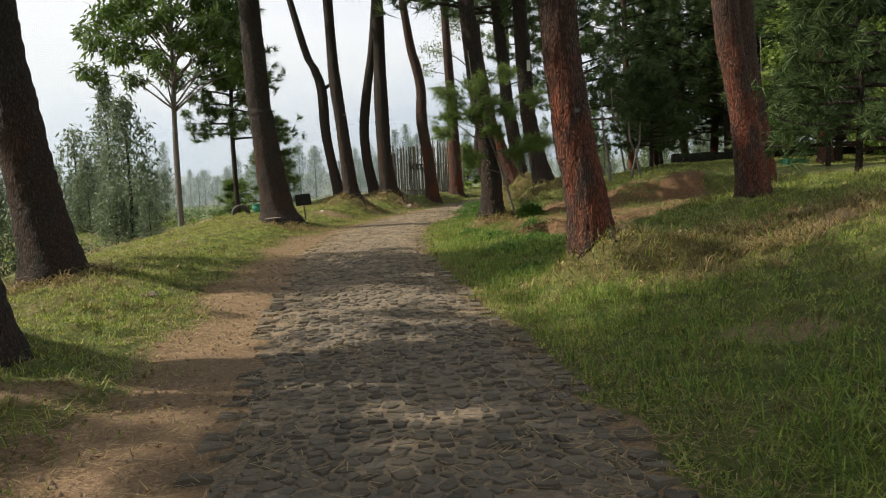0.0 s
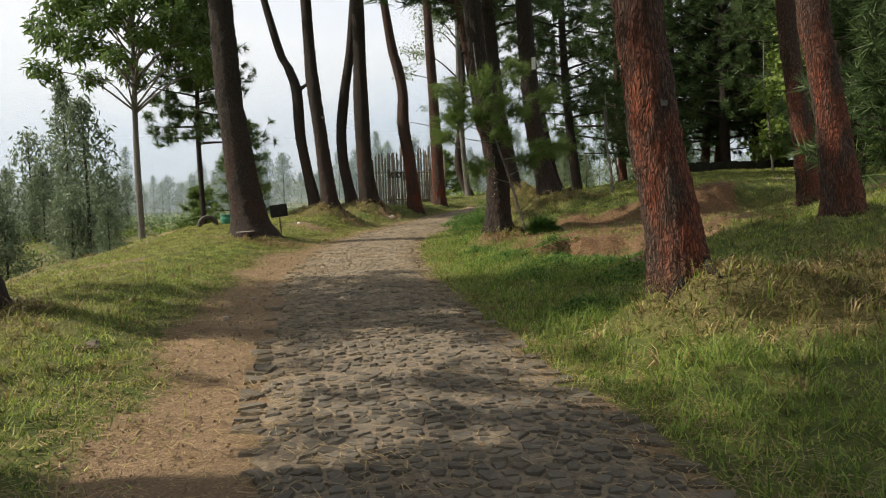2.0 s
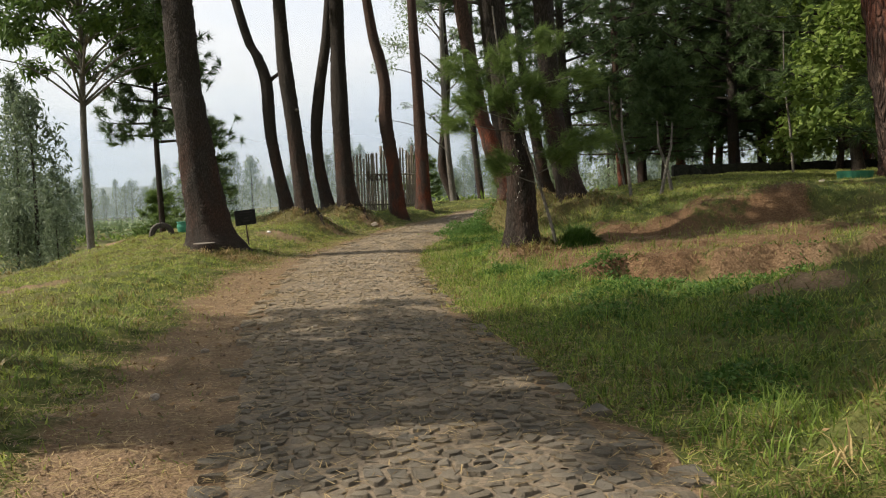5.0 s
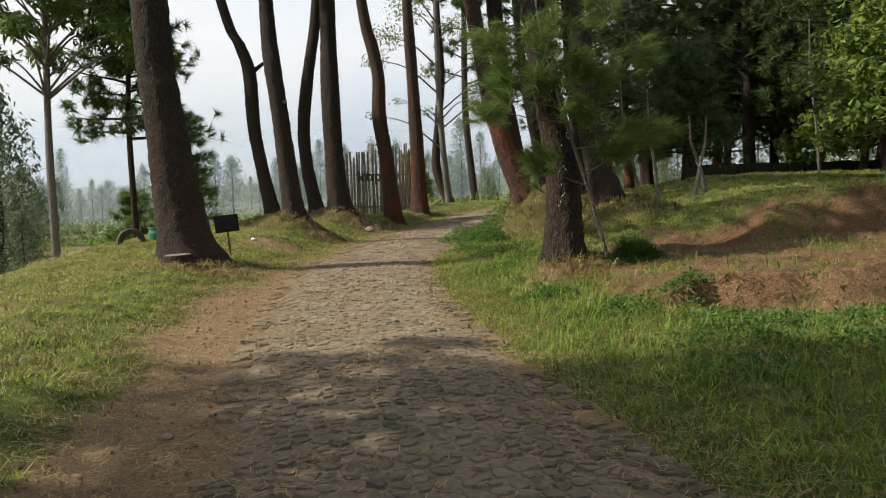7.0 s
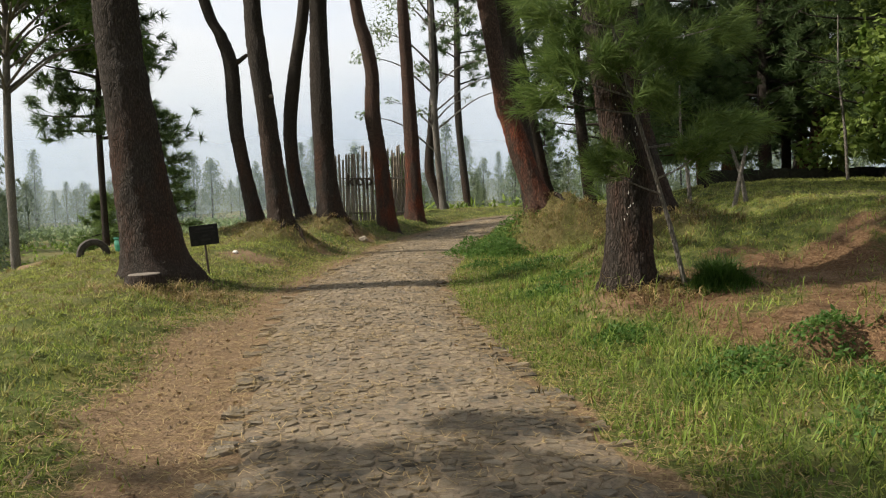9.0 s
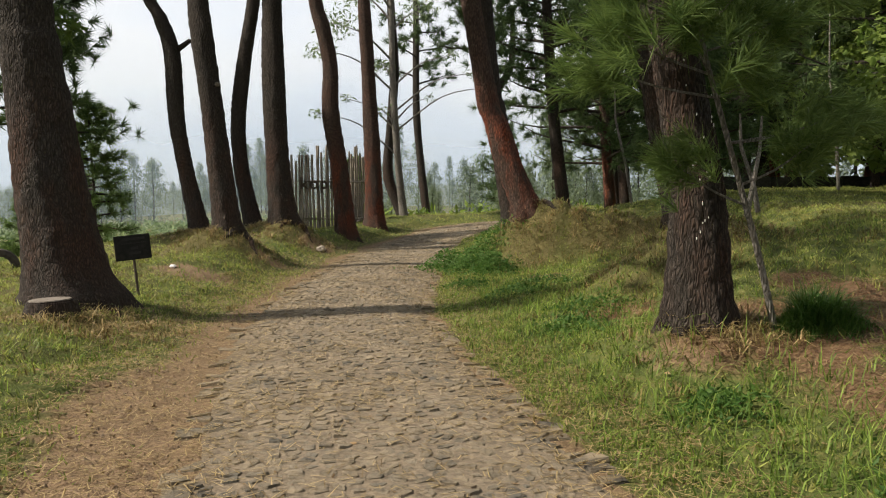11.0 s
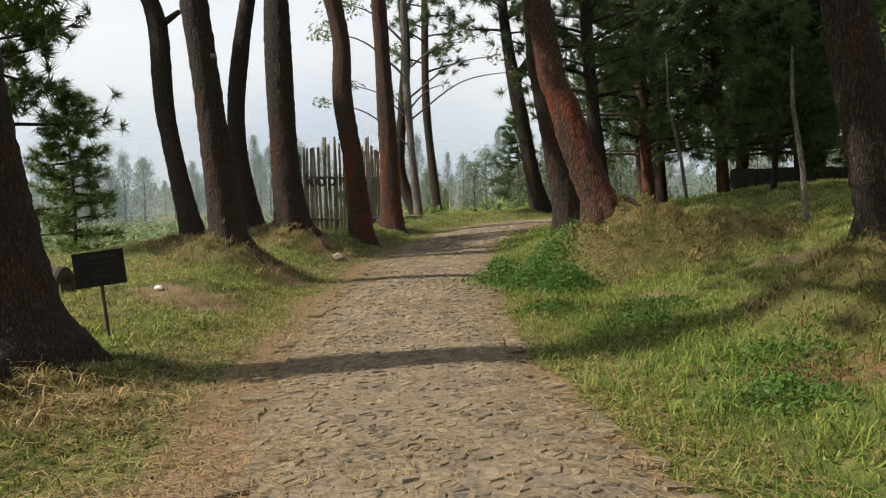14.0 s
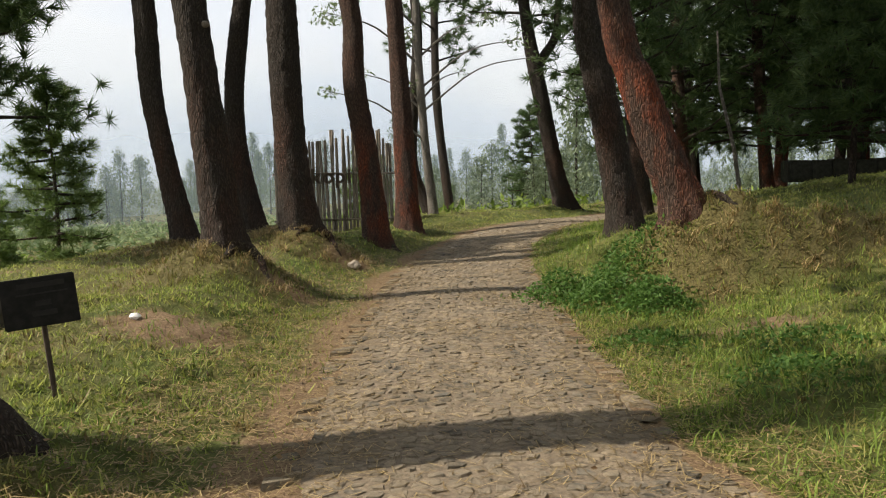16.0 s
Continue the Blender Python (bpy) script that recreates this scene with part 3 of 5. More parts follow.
pine(2.03, 39.65, [(0, 0, 0, 0.31), (-0.13, 0.17, 2.0, 0.275), (-0.35, 0.34, 3.73, 0.258), (-0.34, 0.45, 5.25, 0.24), (-0.54, 0.57, 6.4, 0.24), (-0.79, 0.7, 7.55, 0.20)], 15,
     BARK_RED, crown=(11, 2.8, 26), label="reddish pine with a bent trunk before the bamboo fence")
pine(3.38, 42.36, [(0, 0, 0, 0.34), (0, 0.17, 2.29, 0.28), (-0.08, 0.39, 5.03, 0.243), (-0.18, 0.64, 8.18, 0.205)], 17, BARK_RED, crown=(12, 2.8, 26),
     label="straight reddish pine at the end of the bamboo fence")
pine(6.03, 50.5, [(0, 0, 0, 0.27), (-0.60, 0.25, 1.8, 0.23), (-0.42, 0.39, 4.2, 0.20), (-0.2, 0.48, 6.6, 0.19), (-0.3, 0.66, 9.0, 0.17)], 13, crown=(10, 2.4, 20), sides=24, relief=0.6,
     label="thin curved pine at the bend of the road")
pine(9.0, 58.5, [(0.05, 0, 0, 0.23), (-0.21, 0.28, 2.86, 0.215), (-0.41, 0.58, 6.09, 0.20), (-0.33, 0.88, 10.11, 0.175)], 15, crown=(7.5, 2.4, 20), sides=24, relief=0.6, label="thin dark pine beyond the bend of the road")

pine(-3.35, 6.7, [(0, 0, 0, 0.34), (-0.2, 0.05, 1.2, 0.30), (-0.5, 0.1, 3.2, 0.27)], 14, crown=(7.2, 2.6, 24), label="dark thick pine close by the start of the road")

# ---- pines on the right of the road ----
pine(2.45, 10.3, [(0.07, 0, 0.0, 0.275), (0.0, 0.08, 0.70, 0.252), (-0.12, 0.15, 1.42, 0.245), (-0.18, 0.22, 2.13, 0.242), (-0.24, 0.28, 2.85, 0.238)], 15, BARK_RED,
     crown=(8.5, 3.2, 30), sides=96, label="pine with red-brown flaking bark on a grassy mound")
pine(5.71, 12.8, [(0.0, 0, 0.0, 0.24), (-0.1, 0.1, 1.02, 0.207), (-0.22, 0.2, 1.99, 0.205), (-0.32, 0.3, 3.06, 0.205)], 15, BARK_RED, crown=(7, 3.2, 30),
     label="pine with bright rust-red bark on the lawn")
pine(8.73, 19.0, [(0.06, 0, 0, 0.235), (-0.05, 0.12, 1.27, 0.215), (-0.19, 0.25, 2.59, 0.205), (-0.29, 0.37, 3.9, 0.20)], 15, BARK_RED, crown=(6.5, 3.2, 30), label="rust-red pine standing on the upper lawn")
pine(15.4, 28.7, [(0, 0, 0, 0.25), (0.05, 0.23, 2.6, 0.235), (0.02, 0.51, 5.58, 0.22)], 14, BARK_RED, crown=(6, 3.0, 30), sides=24, label="red-barked pine rising behind a leafy bush")
drip_pine = pine(2.55, 20.4, [(-0.05, 0, 0.0, 0.26), (-0.06, 0.06, 1.1, 0.222), (-0.19, 0.17, 2.09, 0.205), (-0.35, 0.3, 3.4, 0.195)], 14, crown=(5.4, 3.5, 62), sides=96,
     label="dark furrowed pine with pale resin drips, sapling at its foot")
pine(4.4, 23.9, [(0.04, 0, 0.0, 0.27), (-0.12, 0.08, 0.70, 0.247), (-0.28, 0.19, 1.66, 0.234), (-0.35, 0.27, 2.61, 0.22)], 14, crown=(5.4, 3.5, 62), sides=48)
pine(4.43, 30.0, [(0.02, 0, 0.0, 0.29), (-0.3, 0.15, 0.87, 0.27), (-0.55, 0.29, 1.77, 0.242), (-0.79, 0.43, 2.75, 0.215)], 14, BARK_RED, crown=(6.0, 3.5, 58), sides=48,
     label="leaning pine with reddish lower bark on a straw-covered mound")
pine(5.4, 33.6, [(0.0, 0, 0.0, 0.30), (-0.2, 0.13, 1.5, 0.285), (-0.42, 0.3, 3.0, 0.252), (-0.5, 0.36, 3.6, 0.245)], 14, crown=(6.4, 3.4, 56), label="dark pine close behind a leaning one")
fork_pine = pine(10.7, 48.7, [(-0.02, 0, -0.04, 0.40), (-0.27, 0.16, 1.1, 0.325), (-0.58, 0.4, 3.18, 0.29), (-0.89, 0.64, 5.26, 0.28), (-1.15, 0.86, 7.33, 0.20)], 13, crown=(6.8, 2.6, 26), sides=32,
     label="forked dark pine on a bare earth hump")
part("fork_limb", mesh_from("fork_limb", *tube(spline([(-0.86, 0.6, 4.9), (-0.50, 0.6, 5.5), (-0.05, 0.62, 6.2), (0.12, 0.7, 7.4), (0.1, 0.8, 9.0)], 5), np.linspace(0.21, 0.10, 21), 12), BARK), None, fork_pine)
FOREST = "pines of the dark grove"
templates = []
for k in range(4):
    rr, lean = 0.23 + 0.03 * (k % 2), (-0.5, 0.25, -0.2, 0.4)[k]
    red = k >= 2
    templates.append(pine((24.0, 26.5, 16.0, 18.5)[k], (36.0, 41.0, 44.2, 47.0)[k], [(0, 0, 0, rr), (lean * 0.4, 0.1, 1.5, rr * 0.92), (lean * 0.9, 0.2, 3.5, rr * 0.85), (lean * 1.2, 0.3, 6.0, rr * 0.72)],
                          13.0 + k % 3, BARK_RED if red else BARK, crown=(1.9 + 0.5 * (k % 2), 4.0, 74), group=FOREST, sides=20, relief=0.5,
                          label="red-trunked pine in the shaded grove" if red else "dark pine in the shaded grove"))
templates.append(pine(9.9, 41.2, [(0, 0, 0, 0.24), (-0.15, 0.1, 1.5, 0.22), (-0.35, 0.2, 3.5, 0.205), (-0.5, 0.3, 6.0, 0.18)], 14.0, BARK, crown=(3.6, 3.2, 62), group=FOREST, sides=24, relief=0.6, label="slim dark pine at the edge of the grove"))
for k, (fx, fy, kind_) in enumerate([(13.2, 44.5, 2), (15.4, 47.6, 1), (17.4, 52.7, 1), (23.5, 48.5, 3), (21.0, 46.0, 0), (19.5, 42.0, 3), (17.4, 41.8, 1), (24.5, 43.0, 2), (22.5, 38.5, 1),
                                     (27.0, 46.5, 3), (26.0, 53.0, 1), (19.4, 35.9, 0), (29.5, 40.0, 1), (20.5, 49.8, 2), (30.0, 50.0, 0), (33.0, 45.0, 2), (28.0, 35.0, 1), (34.0, 52.0, 0), (38.0, 48.0, 1),
                                     (25.0, 25.0, 0), (31.0, 30.0, 1)]):
    copy_thing(templates[kind_], pose(fx, fy, drop(fx, fy), 0, 0, (k * 67) % 360))
# unseen tall pines, set back and added to shade the start of the road
back_label = "unseen tall pine added to shade the start of the road"
open_ = pine(-9.0, 3.0, [(0, 0, 0, 0.28), (-0.1, 0.1, 2, 0.25), (-0.2, 0.2, 6, 0.22)], 13.5, crown=(6.6, 2.7, 30), sides=16, relief=0.0, label=back_label, group="pines behind the walker")
dense_ = pine(-8.8, 13.8, [(0, 0, 0, 0.28), (-0.1, 0.1, 2, 0.25), (-0.2, 0.2, 6, 0.22)], 16.5, crown=(8.4, 3.2, 62), sides=16, relief=0.0, label=back_label, group="pines behind the walker")
for k, (fx, fy, kind_) in enumerate([(-8.3, 6.4, 1), (-9.8, 15.4, 1), (-9.5, -2.0, 0), (-11.0, 5.0, 0), (-6.2, -2.5, 1), (-6.6, 1.2, 0), (-7.2, 4.6, 1), (-7.4, 8.0, 1), (-5.0, 6.8, 1), (3.9, 0.3, 1), (-3.3, 0.4, 1), (8.2, 8.0, 1), (0.5, -3.0, 1), (5.5, -3.5, 1), (9.0, 1.0, 1), (7.0, 4.5, 0), (11.0, 6.0, 1), (-3.0, -7.0, 1), (2.5, -8.0, 1)]):
    copy_thing((open_, dense_)[kind_], pose(fx, fy, drop(fx, fy), 0, 0, k * 71))


# ---- broad-leaved and feathery trees ----
def leafy_tree(name, x, y, pts, top, clumps, leaf, per, mat, bark, label, group="", aspect=0.45, down=0.2, sides=16, relief=0.3):
    """A tree whose leaves hang in clumps; clumps: x, y, z, radius from its base."""
    t = thing(name, (x, y, drop(x, y)), label, "tree", group)
    me, spine = trunk_mesh(pts, top, sides=sides, relief=relief, mat=bark, flare=0.3)
    part("trunk", me, None, t)
    zs, cx, cy, r = spine
    wood, lv = [], []
    for k, (px, py, pz, rad) in enumerate(clumps):
        z0 = min(max(pz - 0.35 * math.hypot(px, py) - 0.5, zs[0] + 1.2), zs[-1])
        a = Vector((np.interp(z0, zs, cx), np.interp(z0, zs, cy), z0))
        b = Vector((px, py, pz))
        mid = a.lerp(b, 0.5) + Vector((0, 0, 0.12 * (b - a).length))
        line = spline([tuple(a), tuple(mid), tuple(b)], 4)
        part("limb", mesh_from("limb", *tube(line, np.linspace(0.035 + 0.02 * rad, 0.012, len(line)), 6), bark), None, t)
        n_ = int(per * rad ** 2)
        d = unit(rng.normal(0, 1, (n_, 3))) * rad * rng.uniform(0.15, 1.0, (n_, 1)) ** 0.6 * np.array([1, 1, 0.62])
        lv.append(np.array([px, py, pz]) + d)
        for j in range(5):
            e = b + Vector(unit(rng.normal(0, 1, (1, 3)))[0] * rad * 0.8)
            wood.append(tube([b, b.lerp(e, 0.5) + Vector((0, 0, 0.05)), e], [0.014, 0.010, 0.005], 4))
    wv, wf = join(wood)
    tagged(part("twig_growth", mesh_from("twig_growth", wv, wf, bark), None, t), kind="stuff")
    v, f = leaf_quads(np.vstack(lv), leaf, 0.5, aspect, down)
    tagged(part("crown", mesh_from("crown", v, f, mat, smooth=False), None, t), kind="stuff")
    return t


def ring_clumps(n_, z0, z1, reach, rad, lift=0.0):
    out = []
    for k in range(n_):
        u = (k + 0.5) / n_
        a = k * 2.4
        rr = reach * (1 - 0.6 * u) * random.uniform(0.6, 1.1)
        out.append((rr * math.cos(a), rr * math.sin(a), z0 + (z1 - z0) * u + lift * rr + random.uniform(-0.2, 0.2), rad * random.uniform(0.75, 1.2)))
    return out


low_1, low_2 = -0.1 - drop(-10.0, 40.7), 0.08 - drop(-8.1, 45.3)
leafy_tree("feathery_tree", -10.0, 40.7, [(0, 0, 0, 0.16), (-0.09, 0.2, 2.6 + low_1, 0.135), (-0.11, 0.4, 5.0 + low_1, 0.12), (-0.08, 0.55, 6.9 + low_1, 0.10)], 13.0 + low_1, ring_clumps(60, 6.3 + low_1, 13.5 + low_1, 4.0, 0.86, 0.06), 0.42, 330,
           LEAVES, BARK_PALE, "slender tree with a pale straight trunk and feathery leaf sprays", aspect=0.28, down=0.7)
young = thing("young_pine", (-8.1, 45.3, drop(-8.1, 45.3)), "young pine with plumed dark branches at the bank's edge", "tree")
me, spine = trunk_mesh([(0, 0, 0, 0.14), (-0.15, 0.3, 3.8 + low_2, 0.115), (-0.1, 0.5, 6.5 + low_2, 0.10), (-0.05, 0.8, 10.5 + low_2, 0.06)], 12.5 + low_2, sides=14, relief=0.2, mat=BARK, flare=0.3)
part("trunk", me, None, young)
limbs, needles = pine_crown(spine, 3.6 + low_2, 12.4 + low_2, 3.2, 46, 16, 40, 0.46, 0.040, NEEDLES, up=0.10)
tagged(part("branch_spread", limbs, None, young), kind="stuff")
tagged(part("crown", needles, None, young), kind="stuff")
for k, (fx, fy, hh) in enumerate([(-6.3, 47.2, 6.2), (-9.6, 52.5, 5.0), (8.6, 14.9, 5.0), (12.2, 22.6, 5.5), (11.0, 34.6, 4.4), (16.0, 66.0, 6.5), (6.0, 64.0, 5.0)]):
    t = thing("young_pine", (fx, fy, drop(fx, fy)), "small young pine with soft spreading green branches" if fx < 8 else "small young pine with low drooping dark branches", "tree", "young pines")
    me, spine = trunk_mesh([(0, 0, 0, 0.07), (0.05, 0, hh * 0.4, 0.055), (-0.05, 0.05, hh * 0.8, 0.03)], hh, sides=10, relief=0, mat=BARK, flare=0.3)
    part("trunk", me, None, t)
    limbs, needles = pine_crown(spine, hh * 0.18, hh, 1.5 + 0.08 * hh, 46, 14, 26, 0.36, 0.026, NEEDLES_BRIGHT if fx < 8 else NEEDLES, up=0.05)
    tagged(part("branch_spread", limbs, None, t), kind="stuff")
    tagged(part("crown", needles, None, t), kind="stuff")

leafy_tree("broadleaf_tree", 5.6, 48.4, [(0.03, 0, 0, 0.165), (-0.16, 0.25, 2.6, 0.15), (-0.26, 0.5, 5.6, 0.14), (-0.26, 0.66, 7.55, 0.12)], 12.0,
           [(-2.6, 0.6, 8.0, 1.1), (-3.2, 0.4, 6.9, 0.8), (-1.6, 1.2, 9.4, 1.2), (-0.6, 0.8, 6.4, 0.6), (0.8, 0.4, 8.6, 1.0), (-3.4, 0.3, 4.3, 0.45), (-2.2, 0.9, 5.0, 0.4), (2.0, -0.3, 6.7, 0.5), (3.0, -0.6, 6.0, 0.55), (3.6, -0.8, 5.4, 0.35),
            (0.4, 1.5, 10.5, 1.3), (-2.0, -0.5, 9.9, 1.0), (1.4, 0.9, 5.1, 0.35), (-0.8, 0.2, 4.5, 0.4)], 0.17, 260, LEAVES_PALE, BARK_PALE, "pale-trunked tree with sparse light green hanging leaves", down=0.6)
for bx, by, top_, rad_ in ((17.4, 31.5, 9.0, 3.0), (20.5, 38.8, 9.5, 2.9), (16.8, 24.0, 8.0, 2.6), (24.0, 34.0, 9.0, 3.0)):
    leafy_tree("leafy_tree", bx, by, [(0, 0, 0, 0.15), (0.1, 0, 2, 0.13), (0, 0.1, 5, 0.10)], top_ - 1, ring_clumps(34, 0.8, top_, rad_, 1.05), 0.30, 260, SUN_LEAVES, BARK,
               "dense leafy tree hung with green leaves in a sunlit colour", "leafy trees of the grove", aspect=0.6, down=0.4)


# ---- far woods, fields and haze sheets ----
def plume(hh, rad, n_, leaf, mat, name, label, cat, x, y, group, droop=0.5, bare=0.12):
    t = thing(name, (x, y, drop(x, y)), label, cat, group)
    me, spine = trunk_mesh([(0, 0, 0, 0.14), (0.1, 0, hh * 0.4, 0.10), (0, 0.1, hh * 0.8, 0.05)], hh, sides=7, step=0.8, relief=0, mat=BARK, flare=0.2)
    part("trunk", me, None, t)
    nc = 46
    cu = (np.arange(nc) + rng.uniform(0, 1, nc)) / nc * (1 - bare) + bare
    ca = np.arange(nc) * 2.4 + rng.uniform(-0.5, 0.5, nc)
    cr = rad * (1 - cu) ** 0.6 * np.minimum(1, (cu - bare * 0.5) * 4) * rng.uniform(0.35, 1.1, nc)
    pick_ = rng.integers(0, nc, n_)
    blob = rng.normal(0, 1, (n_, 3)) * np.array([0.20, 0.20, 0.26]) * rad * (0.45 + 0.7 * (1 - cu[pick_]))[:, None]
    cpos = np.stack([cr * np.cos(ca), cr * np.sin(ca), cu * hh], -1)[pick_] + blob
    v, f = leaf_quads(cpos, leaf, 0.2, 0.30, droop)
    tagged(part("crown", mesh_from("crown", v, f, mat, smooth=False), None, t), kind="stuff")
    return t


FAR = "trees of the misty valley"
far_types = [plume(10.5, 2.7, 3600, 0.40, HAZED_LEAVES, "far_tree", "tall plumed tree standing in the misty valley", "tree", -17.0, 56.0, FAR, 0.8),
             plume(8.0, 3.0, 3800, 0.40, HAZED_LEAVES, "far_tree", "bushy tree with haze-greyed leaf colour standing in the misty valley", "tree", -21.5, 51.0, FAR, 0.9, 0.05),
             plume(13.0, 2.3, 3200, 0.46, HAZED_LEAVES, "far_tree", "tall narrow tree standing in the misty valley", "tree", -25.0, 77.0, FAR, 0.4, 0.2),
             plume(10.5, 2.8, 1500, 0.52, HAZED_LEAVES, "far_tree", "tall plumed tree in the belt beyond the fields", "tree", -42.0, 128.0, FAR, 0.8),
             plume(8.5, 3.2, 1500, 0.52, HAZED_LEAVES, "far_tree", "bushy tree in the belt beyond the fields", "tree", -12.0, 138.0, FAR, 0.9, 0.05),
             plume(13.0, 2.4, 1400, 0.56, HAZED_LEAVES, "far_tree", "tall narrow tree in the belt beyond the fields", "tree", 22.0, 133.0, FAR, 0.4, 0.2)]
spots = random.Random(5)
placed = []
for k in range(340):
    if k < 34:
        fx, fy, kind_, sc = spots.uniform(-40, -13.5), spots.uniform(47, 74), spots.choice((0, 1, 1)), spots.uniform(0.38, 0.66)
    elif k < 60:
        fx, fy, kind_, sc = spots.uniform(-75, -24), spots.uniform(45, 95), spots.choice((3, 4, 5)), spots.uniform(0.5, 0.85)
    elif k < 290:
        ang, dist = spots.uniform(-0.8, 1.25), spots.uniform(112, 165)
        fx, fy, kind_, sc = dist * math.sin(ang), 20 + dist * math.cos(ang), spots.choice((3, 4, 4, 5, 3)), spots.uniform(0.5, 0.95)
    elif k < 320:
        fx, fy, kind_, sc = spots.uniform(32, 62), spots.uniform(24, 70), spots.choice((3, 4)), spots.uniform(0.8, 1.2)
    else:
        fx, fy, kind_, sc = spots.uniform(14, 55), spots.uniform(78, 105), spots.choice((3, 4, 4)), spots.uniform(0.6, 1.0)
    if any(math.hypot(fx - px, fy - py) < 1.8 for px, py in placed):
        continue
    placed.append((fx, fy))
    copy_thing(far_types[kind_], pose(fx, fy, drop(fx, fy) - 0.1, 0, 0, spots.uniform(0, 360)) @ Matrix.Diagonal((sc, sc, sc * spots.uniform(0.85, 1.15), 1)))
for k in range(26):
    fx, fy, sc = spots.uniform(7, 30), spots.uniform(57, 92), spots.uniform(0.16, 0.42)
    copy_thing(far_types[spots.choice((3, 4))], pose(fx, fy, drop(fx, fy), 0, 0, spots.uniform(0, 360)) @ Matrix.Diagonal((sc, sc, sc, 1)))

# crop rows on the far field, and shrubs along the valley's edge
cen = []
for row in range(20):
    yy = 72 + row * 2.2
    xs = rng.uniform(-42, 14, 420)
    cen.append(np.stack([xs, yy + rng.normal(0, 0.22, 420), height(xs, np.full(420, yy)) + rng.uniform(0.05, 0.75, 420)], -1))
v, f = leaf_quads(np.vstack(cen), 0.5, 0.5, 0.6, 0)
tagged(new("crop_rows", mesh_from("crop_rows", v, f, LEAVES_PALE, smooth=False)), "rows of low green crops on the valley field", "crops", kind="stuff")
xs, ys = rng.uniform(-45, 30, 9000), rng.uniform(50, 72, 9000)
ok = (side(xs, ys)[0] < -2.0) | (side(xs, ys)[0] > 3)
xs, ys = xs[ok], ys[ok]
v, f = leaf_quads(np.stack([xs, ys, height(xs, ys) + rng.uniform(0, 0.35, len(xs)) * (0.6 + ripple(xs, ys, 0.5))], -1), 0.38, 0.3, 0.35, -0.4)
tagged(new("meadow_growth", mesh_from("meadow_growth", v, f, GRASS, smooth=False)), "low green growth on the sloping meadow", "meadow", kind="stuff")
for k in range(9):
    bx, by = -15.5 - k * 0.45 - (k % 3) * 0.15, 37.0 + k * 1.3
    bed = thing("garden_bed", (bx, by, drop(bx, by)), "raised dark soil bed on the terraced slope", "garden bed", "terraced garden beds", rz=28)
    line = [(u, 0.12 * math.sin(u), drop(bx + u * math.cos(radians(28)), by + u * math.sin(radians(28))) - drop(bx, by) + 0.08) for u in np.linspace(-4.5, 3.5, 14)]
    part("soil_ridge", mesh_from("soil_ridge", *tube(line, [0.05] + [0.30 + 0.03 * math.sin(j * 2.3 + k) for j in range(12)] + [0.05], 8), BED_SOIL), None, bed)


def make_haze_sheet(name, thick):
    m = bpy.data.materials.new(name)
    m.use_nodes = True
    n, l = m.node_tree.nodes, m.node_tree.links
    n.remove(n["Principled BSDF"])
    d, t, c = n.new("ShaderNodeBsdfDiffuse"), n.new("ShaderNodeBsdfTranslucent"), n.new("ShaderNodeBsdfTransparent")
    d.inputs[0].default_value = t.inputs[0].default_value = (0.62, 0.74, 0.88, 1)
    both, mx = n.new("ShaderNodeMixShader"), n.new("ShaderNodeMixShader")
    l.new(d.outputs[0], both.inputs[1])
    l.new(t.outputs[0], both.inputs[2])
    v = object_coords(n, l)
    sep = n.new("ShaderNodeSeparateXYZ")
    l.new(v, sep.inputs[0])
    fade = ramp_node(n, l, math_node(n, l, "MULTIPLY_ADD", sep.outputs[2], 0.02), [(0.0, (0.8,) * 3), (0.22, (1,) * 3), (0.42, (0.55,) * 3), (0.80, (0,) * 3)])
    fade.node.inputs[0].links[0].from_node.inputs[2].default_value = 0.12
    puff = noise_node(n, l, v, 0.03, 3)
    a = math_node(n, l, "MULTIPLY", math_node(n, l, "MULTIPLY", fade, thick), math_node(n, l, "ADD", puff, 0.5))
    l.new(a, mx.inputs[0])
    l.new(c.outputs[0], mx.inputs[1])
    l.new(both.outputs[0], mx.inputs[2])
    l.new(mx.outputs[0], n["Material Output"].inputs[0])
    return m


# curved see-through bluish sheets that paint the haze of distance over the valley
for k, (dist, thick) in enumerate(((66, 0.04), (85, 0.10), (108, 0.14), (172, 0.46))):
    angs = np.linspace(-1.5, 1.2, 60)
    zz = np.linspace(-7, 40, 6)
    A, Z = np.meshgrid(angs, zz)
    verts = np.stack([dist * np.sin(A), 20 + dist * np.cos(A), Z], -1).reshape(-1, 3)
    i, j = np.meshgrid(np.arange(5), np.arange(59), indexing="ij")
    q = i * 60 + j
    tagged(new("backdrop", mesh_from("mist", verts, np.stack([q, q + 1, q + 61, q + 60], -1).reshape(-1, 4), make_haze_sheet("mist", thick))), "pale see-through sheet standing in for haze over the valley", "mist", kind="structure")


# ---- bamboo fence with wooden letters ----
def bm_cylinder(r1, r2, h, sides=10, bevel=0.0):
    bm = bmesh.new()
    bmesh.ops.create_cone(bm, cap_ends=True, segments=sides, radius1=r1, radius2=r2, depth=h, matrix=Matrix.Translation((0, 0, h / 2)))
    if bevel:
        bmesh.ops.bevel(bm, geom=[e for e in bm.edges if abs(e.verts[0].co.z - e.verts[1].co.z) < 1e-5], offset=bevel, segments=2, affect="EDGES")
    return bm


